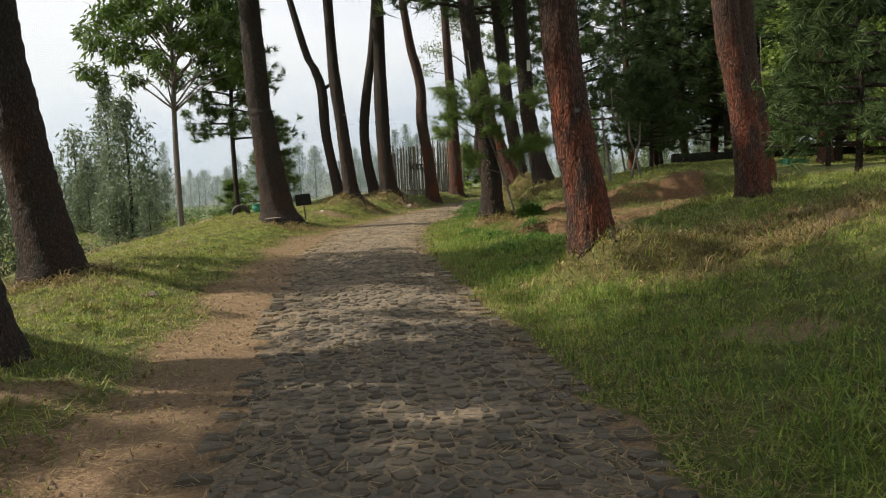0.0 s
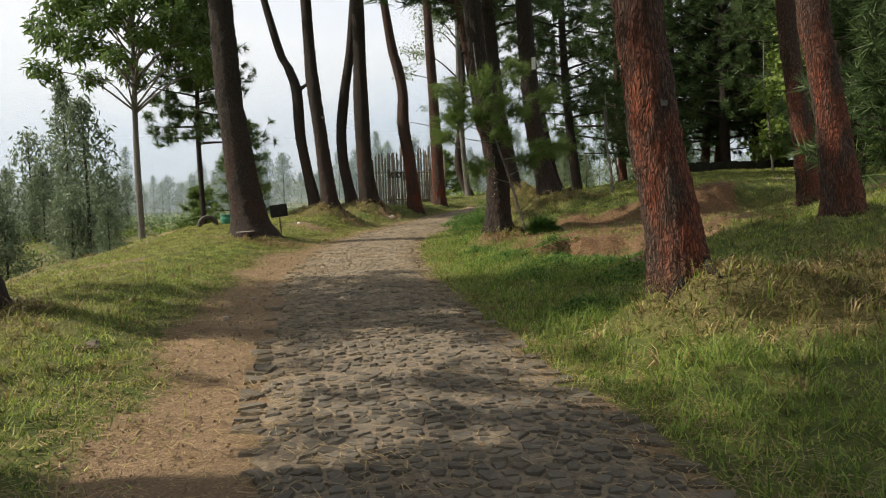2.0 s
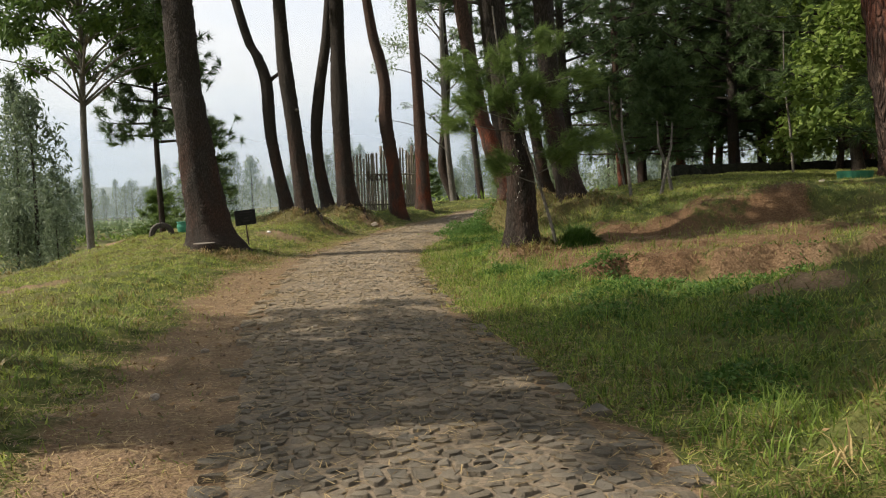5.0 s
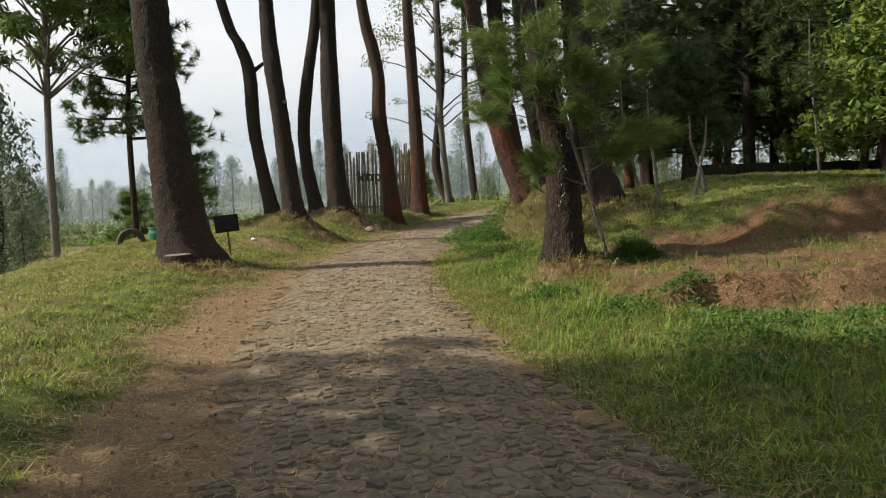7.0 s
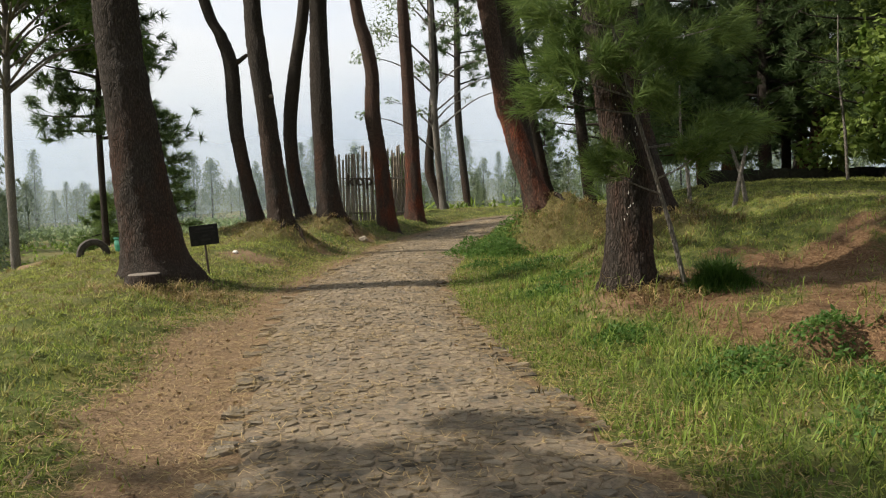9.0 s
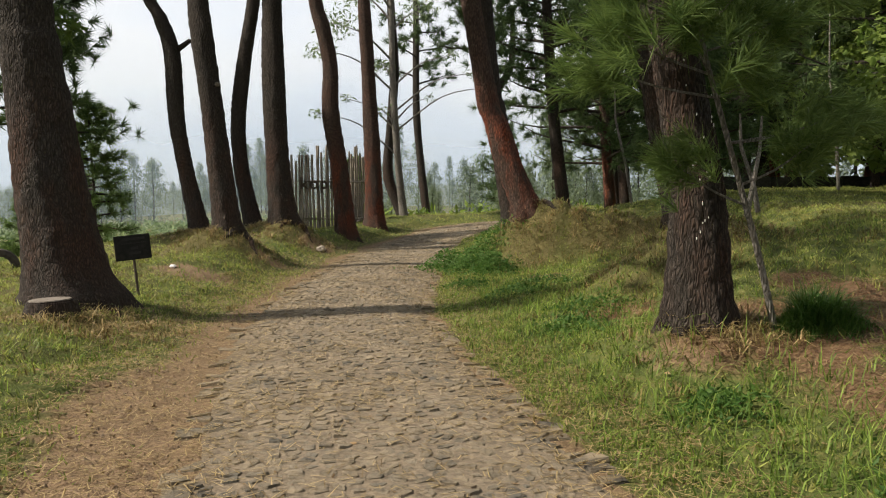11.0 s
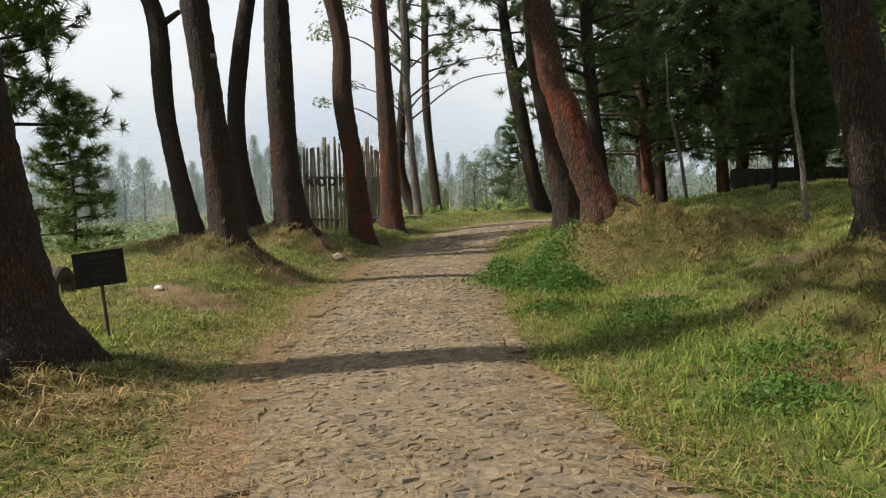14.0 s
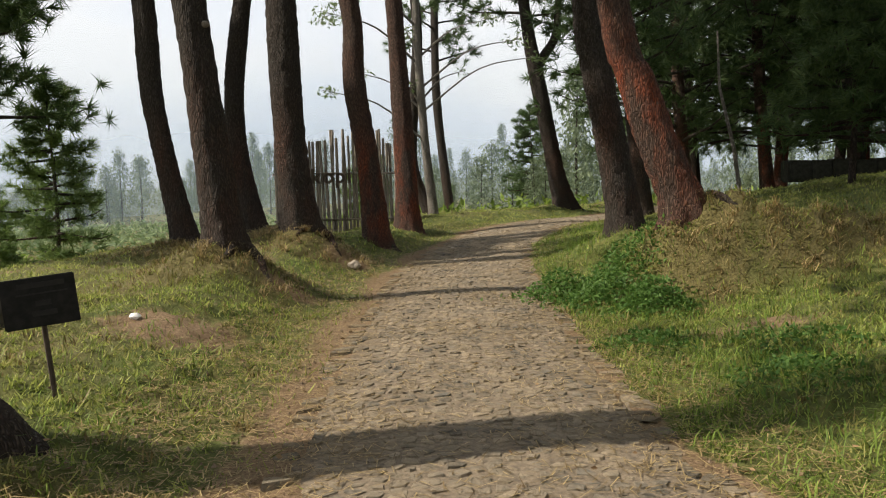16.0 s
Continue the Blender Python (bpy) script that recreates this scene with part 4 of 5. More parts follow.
def bm_box(sx, sy, sz, bevel=0.0, z=0.0):
    bm = bmesh.new()
    bmesh.ops.create_cube(bm, size=1, matrix=Matrix.Translation((0, 0, z)) @ Matrix.Diagonal((sx, sy, sz, 1)))
    if bevel:
        bmesh.ops.bevel(bm, geom=bm.edges[:], offset=bevel, segments=2, affect="EDGES")
    return bm


def pole_mesh(length, r):
    line, rad, z = [], [], -0.25
    while z < length:
        for dz, k in ((0.0, 1.0), (0.02, 1.14), (0.04, 1.0)):
            line.append((0.012 * math.sin(z * 1.7 + r * 90), 0, z + dz))
            rad.append(r * k * (1 - 0.16 * max(z, 0) / length))
        z += 0.34
    line.append((0, 0, length))
    rad.append(r * 0.8)
    v, f = tube(line, rad, 8)
    return mesh_from("bamboo_pole", v, f, BAMBOO)


fence = thing("bamboo_fence", (0.1, 45.7, drop(1.8, 45.7) - 0.1), "tall weathered bamboo pole fence with ragged top and wooden letters", "fence")
poles = [pole_mesh(ll, rr) for ll, rr in ((2.7, 0.050), (2.85, 0.046), (3.0, 0.052), (3.15, 0.045), (3.35, 0.048), (3.5, 0.044), (2.55, 0.050))]
pick = random.Random(11)
fx = 0.0
while fx < 4.3:
    turn_ = max(fx - 2.7, 0)
    tall = 2 + 2 * math.exp(-((fx - 1.9) / 0.7) ** 2) + 1.5 * math.exp(-((fx - 3.2) / 0.4) ** 2)
    me = poles[min(max(int(tall + pick.uniform(-1.9, 1.3)), 0), 6)]
    p = part("bamboo_pole", me, None, fence)
    p.matrix_local = pose(fx - turn_ * 0.15, 0.35 * turn_ + pick.uniform(-0.02, 0.02), pick.uniform(-0.08, 0.04), pick.uniform(-1.5, 1.5), pick.uniform(-2.2, 1.2), pick.uniform(0, 360))
    fx += pick.uniform(0.095, 0.13)
for z in (0.55, 1.95):
    rail = part("rail", mesh_from("rail", *tube([(-0.1, -0.075, z), (1.4, -0.07, z + 0.02), (2.8, -0.07, z - 0.01), (4.1, 0.40, z)], [0.035] * 4, 8), BAMBOO), None, fence)
for k, ch in enumerate("KOPI"):
    cu = bpy.data.curves.new("letter", "FONT")
    cu.body, cu.size, cu.extrude, cu.offset = ch.lower() if k else ch.lower(), 0.62, 0.03, 0.012
    tmp = new("letter_curve", cu)
    me = bpy.data.meshes.new_from_object(tmp.evaluated_get(bpy.context.evaluated_depsgraph_get()))
    bpy.data.objects.remove(tmp)
    me.materials.clear()
    me.materials.append(LETTER_WOOD)
    lt = part("letter", me, None, fence, "dark wooden letter")
    lt.matrix_local = pose(1.02 + (0, 0.36, 0.74, 1.10)[k], -0.13, 1.68, 90, 0, 0)

# ---- small black sign ----
sign = thing("sign_board", (-2.66, 26.5, drop(-2.66, 26.5)), "small blackened wooden notice board on a thin post in grass", "sign", rz=12)
sign.rotation_euler.rotate_axis("Y", radians(-5))
part("post", bm_cylinder(0.02, 0.018, 0.60, 8), LETTER_WOOD, sign)
board = part("board", bm_box(0.48, 0.025, 0.35, 0.006), BOARD, sign)
board.matrix_local = pose(0, -0.025, 0.70, 0, 0, 0)
for z, w in ((0.82, 0.30), (0.76, 0.33), (0.69, 0.10), (0.62, 0.16)):
    bar = part("writing_bar", bm_box(w, 0.004, 0.035 if z != 0.76 else 0.010), SIGN_INK, sign)
    bar.matrix_local = pose(0.02, -0.042, z, 0, 0, 0)

# ---- stump, tyre, pot, rocks and litter ----
stump = thing("tree_stump", (-3.36, 24.2, drop(-3.36, 24.2)), "low sawn tree stump with a pale cut face", "stump")
bm = bm_cylinder(0.27, 0.22, 0.20, 20, 0.02)
for v in bm.verts:
    v.co.x *= 1.15 + 0.10 * math.sin(math.atan2(v.co.y, v.co.x) * 5)
    v.co.z += 0.03 * v.co.x * (v.co.z > 0.1)
part("stump_body", bm, BARK, stump)
top_ = part("cut_face", bm_cylinder(0.205, 0.198, 0.012, 20), CUT_WOOD, stump, "pale weathered sawn wood")
top_.matrix_local = pose(0, 0, 0.198, 0, -1.6, 0) @ Matrix.Diagonal((1.12, 1, 1, 1))

def make_tyre(x, y, rz, label):
    """A tyre sunk upright to just above its middle."""
    t = thing("tyre", (x, y, drop(x, y)), label, "tyre", "sunken tyres", rz=rz)
    bm = bmesh.new()
    prof = [(0.19, -0.075), (0.24, -0.095), (0.31, -0.085), (0.325, -0.05), (0.325, 0.05), (0.31, 0.085), (0.24, 0.095), (0.19, 0.075), (0.20, 0.0)]
    ringv = []
    for j in range(32):
        a = 2 * math.pi * j / 32
        ringv.append([bm.verts.new((math.cos(a) * r * (1 + (0.012 if (j % 2 and r > 0.32) else 0)), w, math.sin(a) * r)) for r, w in prof])
    for j in range(32):
        for k in range(len(prof)):
            bm.faces.new((ringv[j][k], ringv[j][(k + 1) % 9], ringv[(j + 1) % 32][(k + 1) % 9], ringv[(j + 1) % 32][k]))
    part("tyre_body", bm, RUBBER, t).matrix_local = pose(0, 0, 0.07)


make_tyre(-5.25, 29.8, 20, "old worn tyre half sunk upright in the grass")
make_tyre(-3.62, 29.4, 75, "dusty brown tyre sunk upright near the notice board")

pot = thing("plant_pot", (-4.7, 30.2, drop(-4.7, 30.2)), "round green plastic pot standing on the grass", "pot")
bm = bmesh.new()
prof = [(0.14, 0.0), (0.20, 0.10), (0.22, 0.22), (0.20, 0.32), (0.225, 0.335), (0.225, 0.36), (0.19, 0.36), (0.18, 0.30)]
rows_ = [[bm.verts.new((math.cos(2 * math.pi * j / 20) * r, math.sin(2 * math.pi * j / 20) * r, z)) for j in range(20)] for r, z in prof]
for a, b in zip(rows_[:-1], rows_[1:]):
    for j in range(20):
        bm.faces.new((a[j], a[(j + 1) % 20], b[(j + 1) % 20], b[j]))
bm.faces.new(rows_[0][::-1])
part("pot_body", bm, POT_GREEN, pot)
tub = thing("water_tub", (14.0, 28.2, drop(14.0, 28.2)), "shallow round green tub lying on the lawn", "tub")
bm = bm_cylinder(0.42, 0.50, 0.30, 24, 0.03)
part("tub_body", bm, POT_GREEN, tub)

wall = thing("low_wall", (17.0, 40.3, drop(17.0, 40.0) - 0.1), "long low dark wall with the grove's shade put into its colour", "wall", rz=-8)
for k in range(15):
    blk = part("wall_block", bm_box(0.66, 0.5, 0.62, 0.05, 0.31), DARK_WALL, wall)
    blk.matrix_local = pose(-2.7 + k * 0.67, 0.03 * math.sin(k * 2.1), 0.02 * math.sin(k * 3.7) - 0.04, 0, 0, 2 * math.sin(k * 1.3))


def rock(name, x, y, size, mat, label, seed, cat="rock"):
    bm = bmesh.new()
    bmesh.ops.create_icosphere(bm, subdivisions=2, radius=1)
    for v in bm.verts:
        k = 1 + 0.35 * noise.noise(v.co * 1.4 + Vector((seed, 0, 0)))
        v.co = Vector((v.co.x * size * k, v.co.y * size * 0.8 * k, v.co.z * size * 0.55 * k))
    me = bpy.data.meshes.new(name)
    bm.to_mesh(me)
    bm.free()
    me.materials.append(mat)
    ob = new(name, me)
    ob.location = (x, y, drop(x, y) + size * 0.22)
    ob.rotation_euler.z = seed
    return tagged(ob, label, cat)


rock("rock", 0.82, 35.3, 0.15, ROCK, "pale stone lying at the road's edge", 1.0)
rock("rock", -3.04, 10.65, 0.10, STONE, "grey stone half buried in the verge", 2.0)
for k, (x, y, s_) in enumerate([(-2.0, 14.3, 0.045), (-1.85, 15.6, 0.04), (-2.1, 12.5, 0.05), (-1.55, 16.8, 0.03), (-1.75, 18.4, 0.03), (-1.9, 3.6, 0.06)]):
    rock("pebble", x, y, s_, ROCK, "small pale stone on the bare earth strip", 3.0 + k)
rock("litter", -2.35, 28.9, 0.065, LITTER, "crumpled white scrap on bare soil", 12.0, "litter")
rock("rock", 12.4, 27.2, 0.16, ROCK, "pinkish stone lying on the lawn", 15.0)

# a white card and a grey tag nailed to trunks
card = part("notice_card", bm_box(0.10, 0.012, 0.30, 0.003), WHITE_CARD)
card.matrix_world = pose(4.10, 23.92, 4.45, 0, 0, -10)
tagged(card, "small white card nailed high on a pine trunk", "card")
tag = part("trunk_tag", bm_box(0.065, 0.008, 0.05, 0.002), SILVER_TAG)
tag.matrix_world = pose(2.33, 10.19, 2.2, 0, 0, 4)
tagged(tag, "small grey metal tag nailed to the red trunk", "tag")

RESIN = plain("dried_resin", (0.45, 0.43, 0.40), (0.72, 0.70, 0.66), 0.6)
drop_rng = random.Random(21)
for k in range(26):
    a, z = radians(drop_rng.choice((238, 246, 262, 285)) + drop_rng.uniform(-5, 5)), drop_rng.uniform(0.35, 2.3)
    rr = 0.222 + 0.03 * math.exp(-z) + 0.004
    bm = bmesh.new()
    bmesh.ops.create_icosphere(bm, subdivisions=1, radius=1, matrix=Matrix.Diagonal((0.006, 0.006, drop_rng.uniform(0.008, 0.020), 1)))
    d = part("resin_drip", bm, RESIN, drip_pine, "pale dried resin drip")
    d.matrix_local = pose(-0.05 - 0.07 * max(z - 1, 0) + rr * math.cos(a), 0.03 + 0.07 * max(z - 0.8, 0) + rr * math.sin(a), z)

bm = bmesh.new()
bmesh.ops.create_icosphere(bm, subdivisions=2, radius=1, matrix=Matrix.Diagonal((0.06, 0.035, 0.05, 1)))
part("knot", bm, CUT_WOOD, scar_pine, "pale cut branch knot").matrix_local = pose(-0.10, 0.10, 3.0)

for rx_, ry_, reach_, ang_, r0_ in ((-1.48, 32.0, 0.95, -35, 0.12), (-1.48, 32.0, 0.7, -80, 0.10), (0.05, 36.5, 1.0, -40, 0.14), (0.05, 36.5, 0.7, -95, 0.11), (2.03, 39.65, 0.8, -35, 0.10), (-3.3, 25.1, 0.95, -30, 0.15), (-3.3, 25.1, 0.8, -62, 0.12),
                                  (2.5, 10.3, 0.6, -60, 0.10), (2.5, 10.3, 0.5, -110, 0.09), (4.43, 30.0, 0.7, -40, 0.12)):
    a = radians(ang_)
    line = []
    for u in np.linspace(0.15, 1, 8):
        x, y = rx_ + reach_ * u * math.cos(a + 0.25 * math.sin(u * 5)), ry_ + reach_ * u * math.sin(a + 0.25 * math.sin(u * 5))
        line.append((x, y, drop(x, y) + 0.14 * (1 - u) ** 1.5 - 0.02))
    root = part("tree_root", mesh_from("tree_root", *tube(line, np.linspace(r0_, 0.02, 8), 10), BARK))
    tagged(root, "gnarled surface root running down a grassy mound", "root", "surface roots")

# ---- broken branch stubs on the crooked pine ----
stub = part("branch_stub", mesh_from("branch_stub", *tube([(-2.8, 37.75, 5.35), (-2.55, 37.7, 5.50), (-2.32, 37.62, 5.66), (-2.25, 37.6, 5.67)], [0.12, 0.075, 0.06, 0.01], 8), BARK))
tagged(stub, "broken branch stub on the crooked pine trunk", "branch")

# ---- sapling at the foot of the dark pine ----
sap = thing("pine_sapling", (3.05, 20.1, drop(3.05, 20.1)), "leaning young pine with a thin pale stem and bright needle tufts", "sapling")
stem = spline([(0, 0, -0.1), (-0.18, 0, 0.6), (-0.42, 0.02, 1.4), (-0.72, 0, 2.3), (-0.95, 0, 3.2), (-1.05, 0, 4.0)], 5)
part("stem", mesh_from("stem", *tube(stem, np.linspace(0.032, 0.012, len(stem)), 8), BARK_PALE), None, sap, "thin pale stem")
tips = [(-1.75, -0.15, 2.15, 0.34), (-1.55, -0.05, 2.45, 0.30), (0.30, -0.1, 1.75, 0.34), (0.70, 0.05, 1.85, 0.30), (-1.05, -0.15, 1.40, 0.28), (-1.35, 0.1, 2.75, 0.34), (-0.55, -0.25, 2.75, 0.34), (-0.15, -0.1, 2.55, 0.32),
        (-0.95, -0.2, 3.2, 0.38), (-1.6, 0.1, 3.1, 0.34), (0.05, -0.3, 1.55, 0.26), (-0.3, -0.1, 3.4, 0.38), (0.45, 0, 2.9, 0.34), (-1.0, -0.25, 2.45, 0.30), (-0.5, -0.3, 2.1, 0.26)]
for k, (px, py, pz, rad) in enumerate(tips):
    i = int(np.argmin(np.abs(stem[:, 2] - (pz - 0.25))))
    a, b = Vector(stem[i]), Vector((px, py, pz))
    line = spline([tuple(a), tuple(a.lerp(b, 0.5) + Vector((0, 0, -0.04))), tuple(b)], 3)
    branch = part("branch", mesh_from("branch", *tube(line, np.linspace(0.012, 0.006, len(line)), 6), BARK_PALE), None, sap)
    n_ = 26
    cen = np.array(b) + rng.normal(0, 1, (n_, 3)) * rad * np.array([0.45, 0.45, 0.3])
    dirs = unit(np.array(b - a)[None] * 0.8 + np.array([0, 0, 0.35]) + rng.normal(0, 0.35, (n_, 3)))
    v, f = needle_tufts(cen, dirs, 48, 0.27, 0.008, 0.6, 0.25)
    tagged(part("needle_tuft", mesh_from("needle_tuft", v, f, NEEDLES_BRIGHT, smooth=False), None, branch), kind="stuff")

# thin slanting saplings on the lawn
for k, (x, y, lx, hh) in enumerate([(8.28, 28.3, 0.36, 1.3), (8.72, 28.5, -0.36, 1.3), (7.9, 29.5, -0.22, 1.9), (11.02, 38.4, -0.55, 2.7), (16.9, 36.2, -0.35, 3.6)]):
    st = part("thin_sapling", mesh_from("thin_sapling", *tube([(0, 0, -0.1), (lx * 0.4, 0, hh * 0.45), (lx, 0.1, hh), (lx * 1.1, 0.1, hh * 1.5)], [0.055, 0.048, 0.035, 0.02], 8), BARK_PALE))
    st.location = (x, y, drop(x, y))
    tagged(st, "thin bare slanting sapling stem on the lawn", "sapling", "slanting saplings")


# ---- grass, straw, weeds and needle litter ----
def blades(x, y, hgt, wid, lean=0.5, tip=0.25):
    """Bent blades of two quads each."""
    n_ = len(x)
    base = np.stack([x, y, height(x, y) - 0.01], -1)
    a = rng.uniform(0, 2 * np.pi, n_)
    h = np.stack([np.cos(a), np.sin(a), np.zeros(n_)], -1)
    w = np.stack([-np.sin(a), np.cos(a), np.zeros(n_)], -1) * (wid * rng.uniform(0.6, 1.3, n_))[:, None] * 0.5
    hg = (hgt * rng.uniform(0.55, 1.25, n_))[:, None]
    ln = lean * rng.uniform(0.2, 1.5, n_)[:, None]
    up = np.array([0, 0, 1.0])
    mid = base + up * hg * 0.6 + h * hg * ln * 0.35
    end = base + up * hg * (1.0 - 0.25 * ln) + h * hg * ln
    verts = np.stack([base - w, base + w, mid + w * 0.8, mid - w * 0.8, end + w * tip, end - w * tip], 1).reshape(-1, 3)
    o = np.arange(n_)[:, None] * 6
    faces = np.concatenate([o + np.array([0, 1, 2, 3]), o + np.array([3, 2, 4, 5])], 1).reshape(-1, 4)
    return verts, faces


def short_blades(x, y, hgt, wid, lean=0.9):
    n_ = len(x)
    base = np.stack([x, y, height(x, y) - 0.006], -1)
    a, b = rng.uniform(0, 2 * np.pi, n_), rng.uniform(0, 2 * np.pi, n_)
    w = np.stack([np.cos(a), np.sin(a), np.zeros(n_)], -1) * (wid * rng.uniform(0.6, 1.4, n_))[:, None] * 0.5
    hg = (hgt * rng.uniform(0.5, 1.4, n_))[:, None]
    tip = base + np.array([0, 0, 1.0]) * hg + np.stack([np.cos(b), np.sin(b), np.zeros(n_)], -1) * hg * lean * rng.uniform(0, 1.3, n_)[:, None]
    return np.stack([base - w, base + w, tip], 1).reshape(-1, 3), np.arange(n_ * 3).reshape(-1, 3)


def scatter(n_, x0, x1, y0, y1, weight):
    x, y = rng.uniform(x0, x1, n_), rng.uniform(y0, y1, n_)
    keep = rng.uniform(0, 1, n_) < weight(x, y)
    return x[keep], y[keep]


def lawn_weight(x, y):
    s, a = side(x, y)
    return (1 - dirt_mask(x, y)) ** 1.5 * np.clip(0.72 + 0.3 * ripple(x, y, 2.2, 4.0) + 0.35 * ripple(x, y, 7.7, 1.0), 0.1, 1) * (1 - 0.6 * straw_zone(x, y))


def verge_weight(x, y):
    s, a = side(x, y)
    right = ease(1.15, 1.4, s + 0.1 * ripple(x, y, 3)) * (1 - 0.75 * ease(2.4, 4.2, s + 0.3 * ripple(x, y, 0.8)))
    left = 0.5 * ease(1.9, 2.3, -s + 0.15 * ripple(x, y, 2)) * (1 - ease(2.6, 3.6, -s))
    clump = 0.55 + 0.45 * ripple(x, y, 3.1, 2.0)
    return np.clip((right + left) * clump * (1 - dirt_mask(x, y)) ** 0.7 * (1 - 0.85 * straw_zone(x, y)), 0, 1)


def straw_weight(x, y):
    s, a = side(x, y)
    return np.clip(straw_zone(x, y) + 0.05 * ease(-0.2, 0.8, ripple(x, y, 1.2, 9.0)), 0, 1) * ease(1.5, 2.2, np.abs(s))


x, y = scatter(480000, -6.5, 9.5, 1.5, 31, lawn_weight)
v, f = short_blades(x, y, 0.044 * (1 + 0.6 * ripple(x, y, 9.0, 2.0) + 0.4 * ripple(x, y, 21.0, 4.0)), 0.016, 1.3)
tagged(new("lawn_grass", mesh_from("lawn_grass", v, f, GRASS_SHORT, smooth=False)), "short yellow-green lawn grass on both sides of the road", "grass", kind="stuff")
x, y = scatter(200000, -12, 22, 26, 56, lawn_weight)
v, f = short_blades(x, y, 0.065, 0.022, 1.2)
tagged(new("lawn_grass", mesh_from("lawn_grass", v, f, GRASS_SHORT, smooth=False)), "short grass on the upper lawn and far verge", "grass", kind="stuff")
x, y = scatter(230000, -5, 7.5, 1.5, 40, verge_weight)
s_, _ = side(x, y)
v, f = blades(x, y, 0.10 + 0.10 * ease(1.2, 1.9, s_) * (0.7 + 0.5 * ripple(x, y, 1.4, 6.0)) * (1 - 0.5 * ease(17, 22, y)) + 0.045 * ripple(x, y, 11.0, 1.0), 0.010, 1.2)
tagged(new("verge_grass", mesh_from("verge_grass", v, f, GRASS, smooth=False)), "long fresh green grass along the road's edge", "grass", kind="stuff")
x, y = scatter(330000, -6, 9.5, 1.5, 42, straw_weight)
v, f = blades(x, y, 0.13 + 0.06 * ripple(x, y, 8.0, 3.0), 0.010, 1.9)
tagged(new("dry_grass", mesh_from("dry_grass", v, f, MOUND_STRAW, smooth=False)), "dry straw-coloured grass hanging over the mounds", "dry grass", kind="stuff")


def lying(n_, x0, x1, y0, y1, weight, length, wid, lift=0.02):
    x, y = scatter(n_, x0, x1, y0, y1, weight)
    n_ = len(x)
    a = rng.uniform(0, 2 * np.pi, n_)
    d = np.stack([np.cos(a), np.sin(a), rng.normal(0, 0.06, n_)], -1) * (length * rng.uniform(0.4, 1.3, n_))[:, None]
    w = np.stack([-np.sin(a), np.cos(a), np.zeros(n_)], -1) * wid * 0.5
    base = np.stack([x, y, height(x, y) + lift + rng.uniform(0, 0.015, n_)], -1)
    v = np.stack([base - w, base + w, base + d + w * 0.5, base + d - w * 0.5], 1).reshape(-1, 3)
    return v, np.arange(n_ * 4).reshape(-1, 4)


def road_litter(x, y):
    s, a = side(x, y)
    edge = 0.25 + 0.75 * ease(0.6, 1.2, np.abs(s)) + 0.5 * ease(-0.1, 0.7, ripple(x, y, 1.6, 3.3))
    return np.clip(edge, 0, 1) * (np.abs(s + 0.3) < 2.2) * (0.55 + 0.45 * ease(9, 20, y))


v, f = lying(250000, -3, 8, 2, 44, road_litter, 0.11, 0.0072, 0.026)
tagged(new("needle_litter", mesh_from("needle_litter", v, f, STRAW, smooth=False)), "dry pine needles and straw scattered over the road", "litter", kind="stuff")
v, f = lying(60000, 2.2, 10, 16.5, 25, lambda x, y: dirt_mask(x, y), 0.15, 0.007, 0.012)
tagged(new("needle_litter", mesh_from("needle_litter", v, f, RUST_NEEDLES, smooth=False)), "rust-coloured pine needles strewn over the bare hollow", "litter", kind="stuff")


x, y = scatter(9000, -3.2, 2.4, 2, 34, lambda x, y: 0.10 + 0.5 * ease(0.9, 1.4, np.abs(side(x, y)[0])) * (np.abs(side(x, y)[0] + 0.4) < 1.9))
v, f = leaf_quads(np.stack([x, y, height(x, y) + 0.024], -1), 0.045, 1.35, 0.6, 0.0)
tagged(new("leaf_litter", mesh_from("leaf_litter", v, f, RUST_NEEDLES, smooth=False)), "small brown dead leaves strewn on road and bare earth", "litter", kind="stuff")


def weed_patch(spots_, per, spread, size, hgt, name, label):
    cs = []
    for x, y, r in spots_:
        px, py = x + rng.normal(0, r, per), y + rng.normal(0, r, per)
        cs.append(np.stack([px, py, height(px, py) + rng.uniform(0.0, 1, per) ** 0.7 * hgt * np.exp(-((px - x) ** 2 + (py - y) ** 2) / (2 * r * r))], -1))
    v, f = leaf_quads(np.vstack(cs), size, 0.3, 0.5, -0.25)
    return tagged(new(name, mesh_from(name, v, f, WEED, smooth=False)), label, "weeds", kind="stuff")


weed_patch([(2.0, 14.5, 0.30), (2.4, 15.6, 0.35), (2.9, 16.4, 0.30), (2.1, 17.3, 0.25), (3.3, 15.0, 0.35), (2.7, 23.2, 0.3), (2.2, 22.4, 0.25), (1.8, 19.0, 0.2), (2.9, 13.0, 0.3), (1.9, 11.6, 0.2), (3.5, 16.4, 0.3), (4.3, 16.2, 0.35), (5.3, 16.5, 0.3), (3.0, 17.6, 0.2), (2.6, 25.4, 0.3), (3.3, 26.3, 0.35), (2.4, 27.3, 0.25)], 700, 0.3, 0.055, 0.16, "verge_weeds", "low broad-leaved green weeds in the verge")
weed_patch([(3.1, 29.6, 0.32), (3.5, 30.2, 0.35), (3.3, 28.8, 0.25), (2.9, 30.6, 0.3)], 1500, 0.3, 0.065, 0.45, "tall_weeds", "tall leafy green weeds against the straw mound")
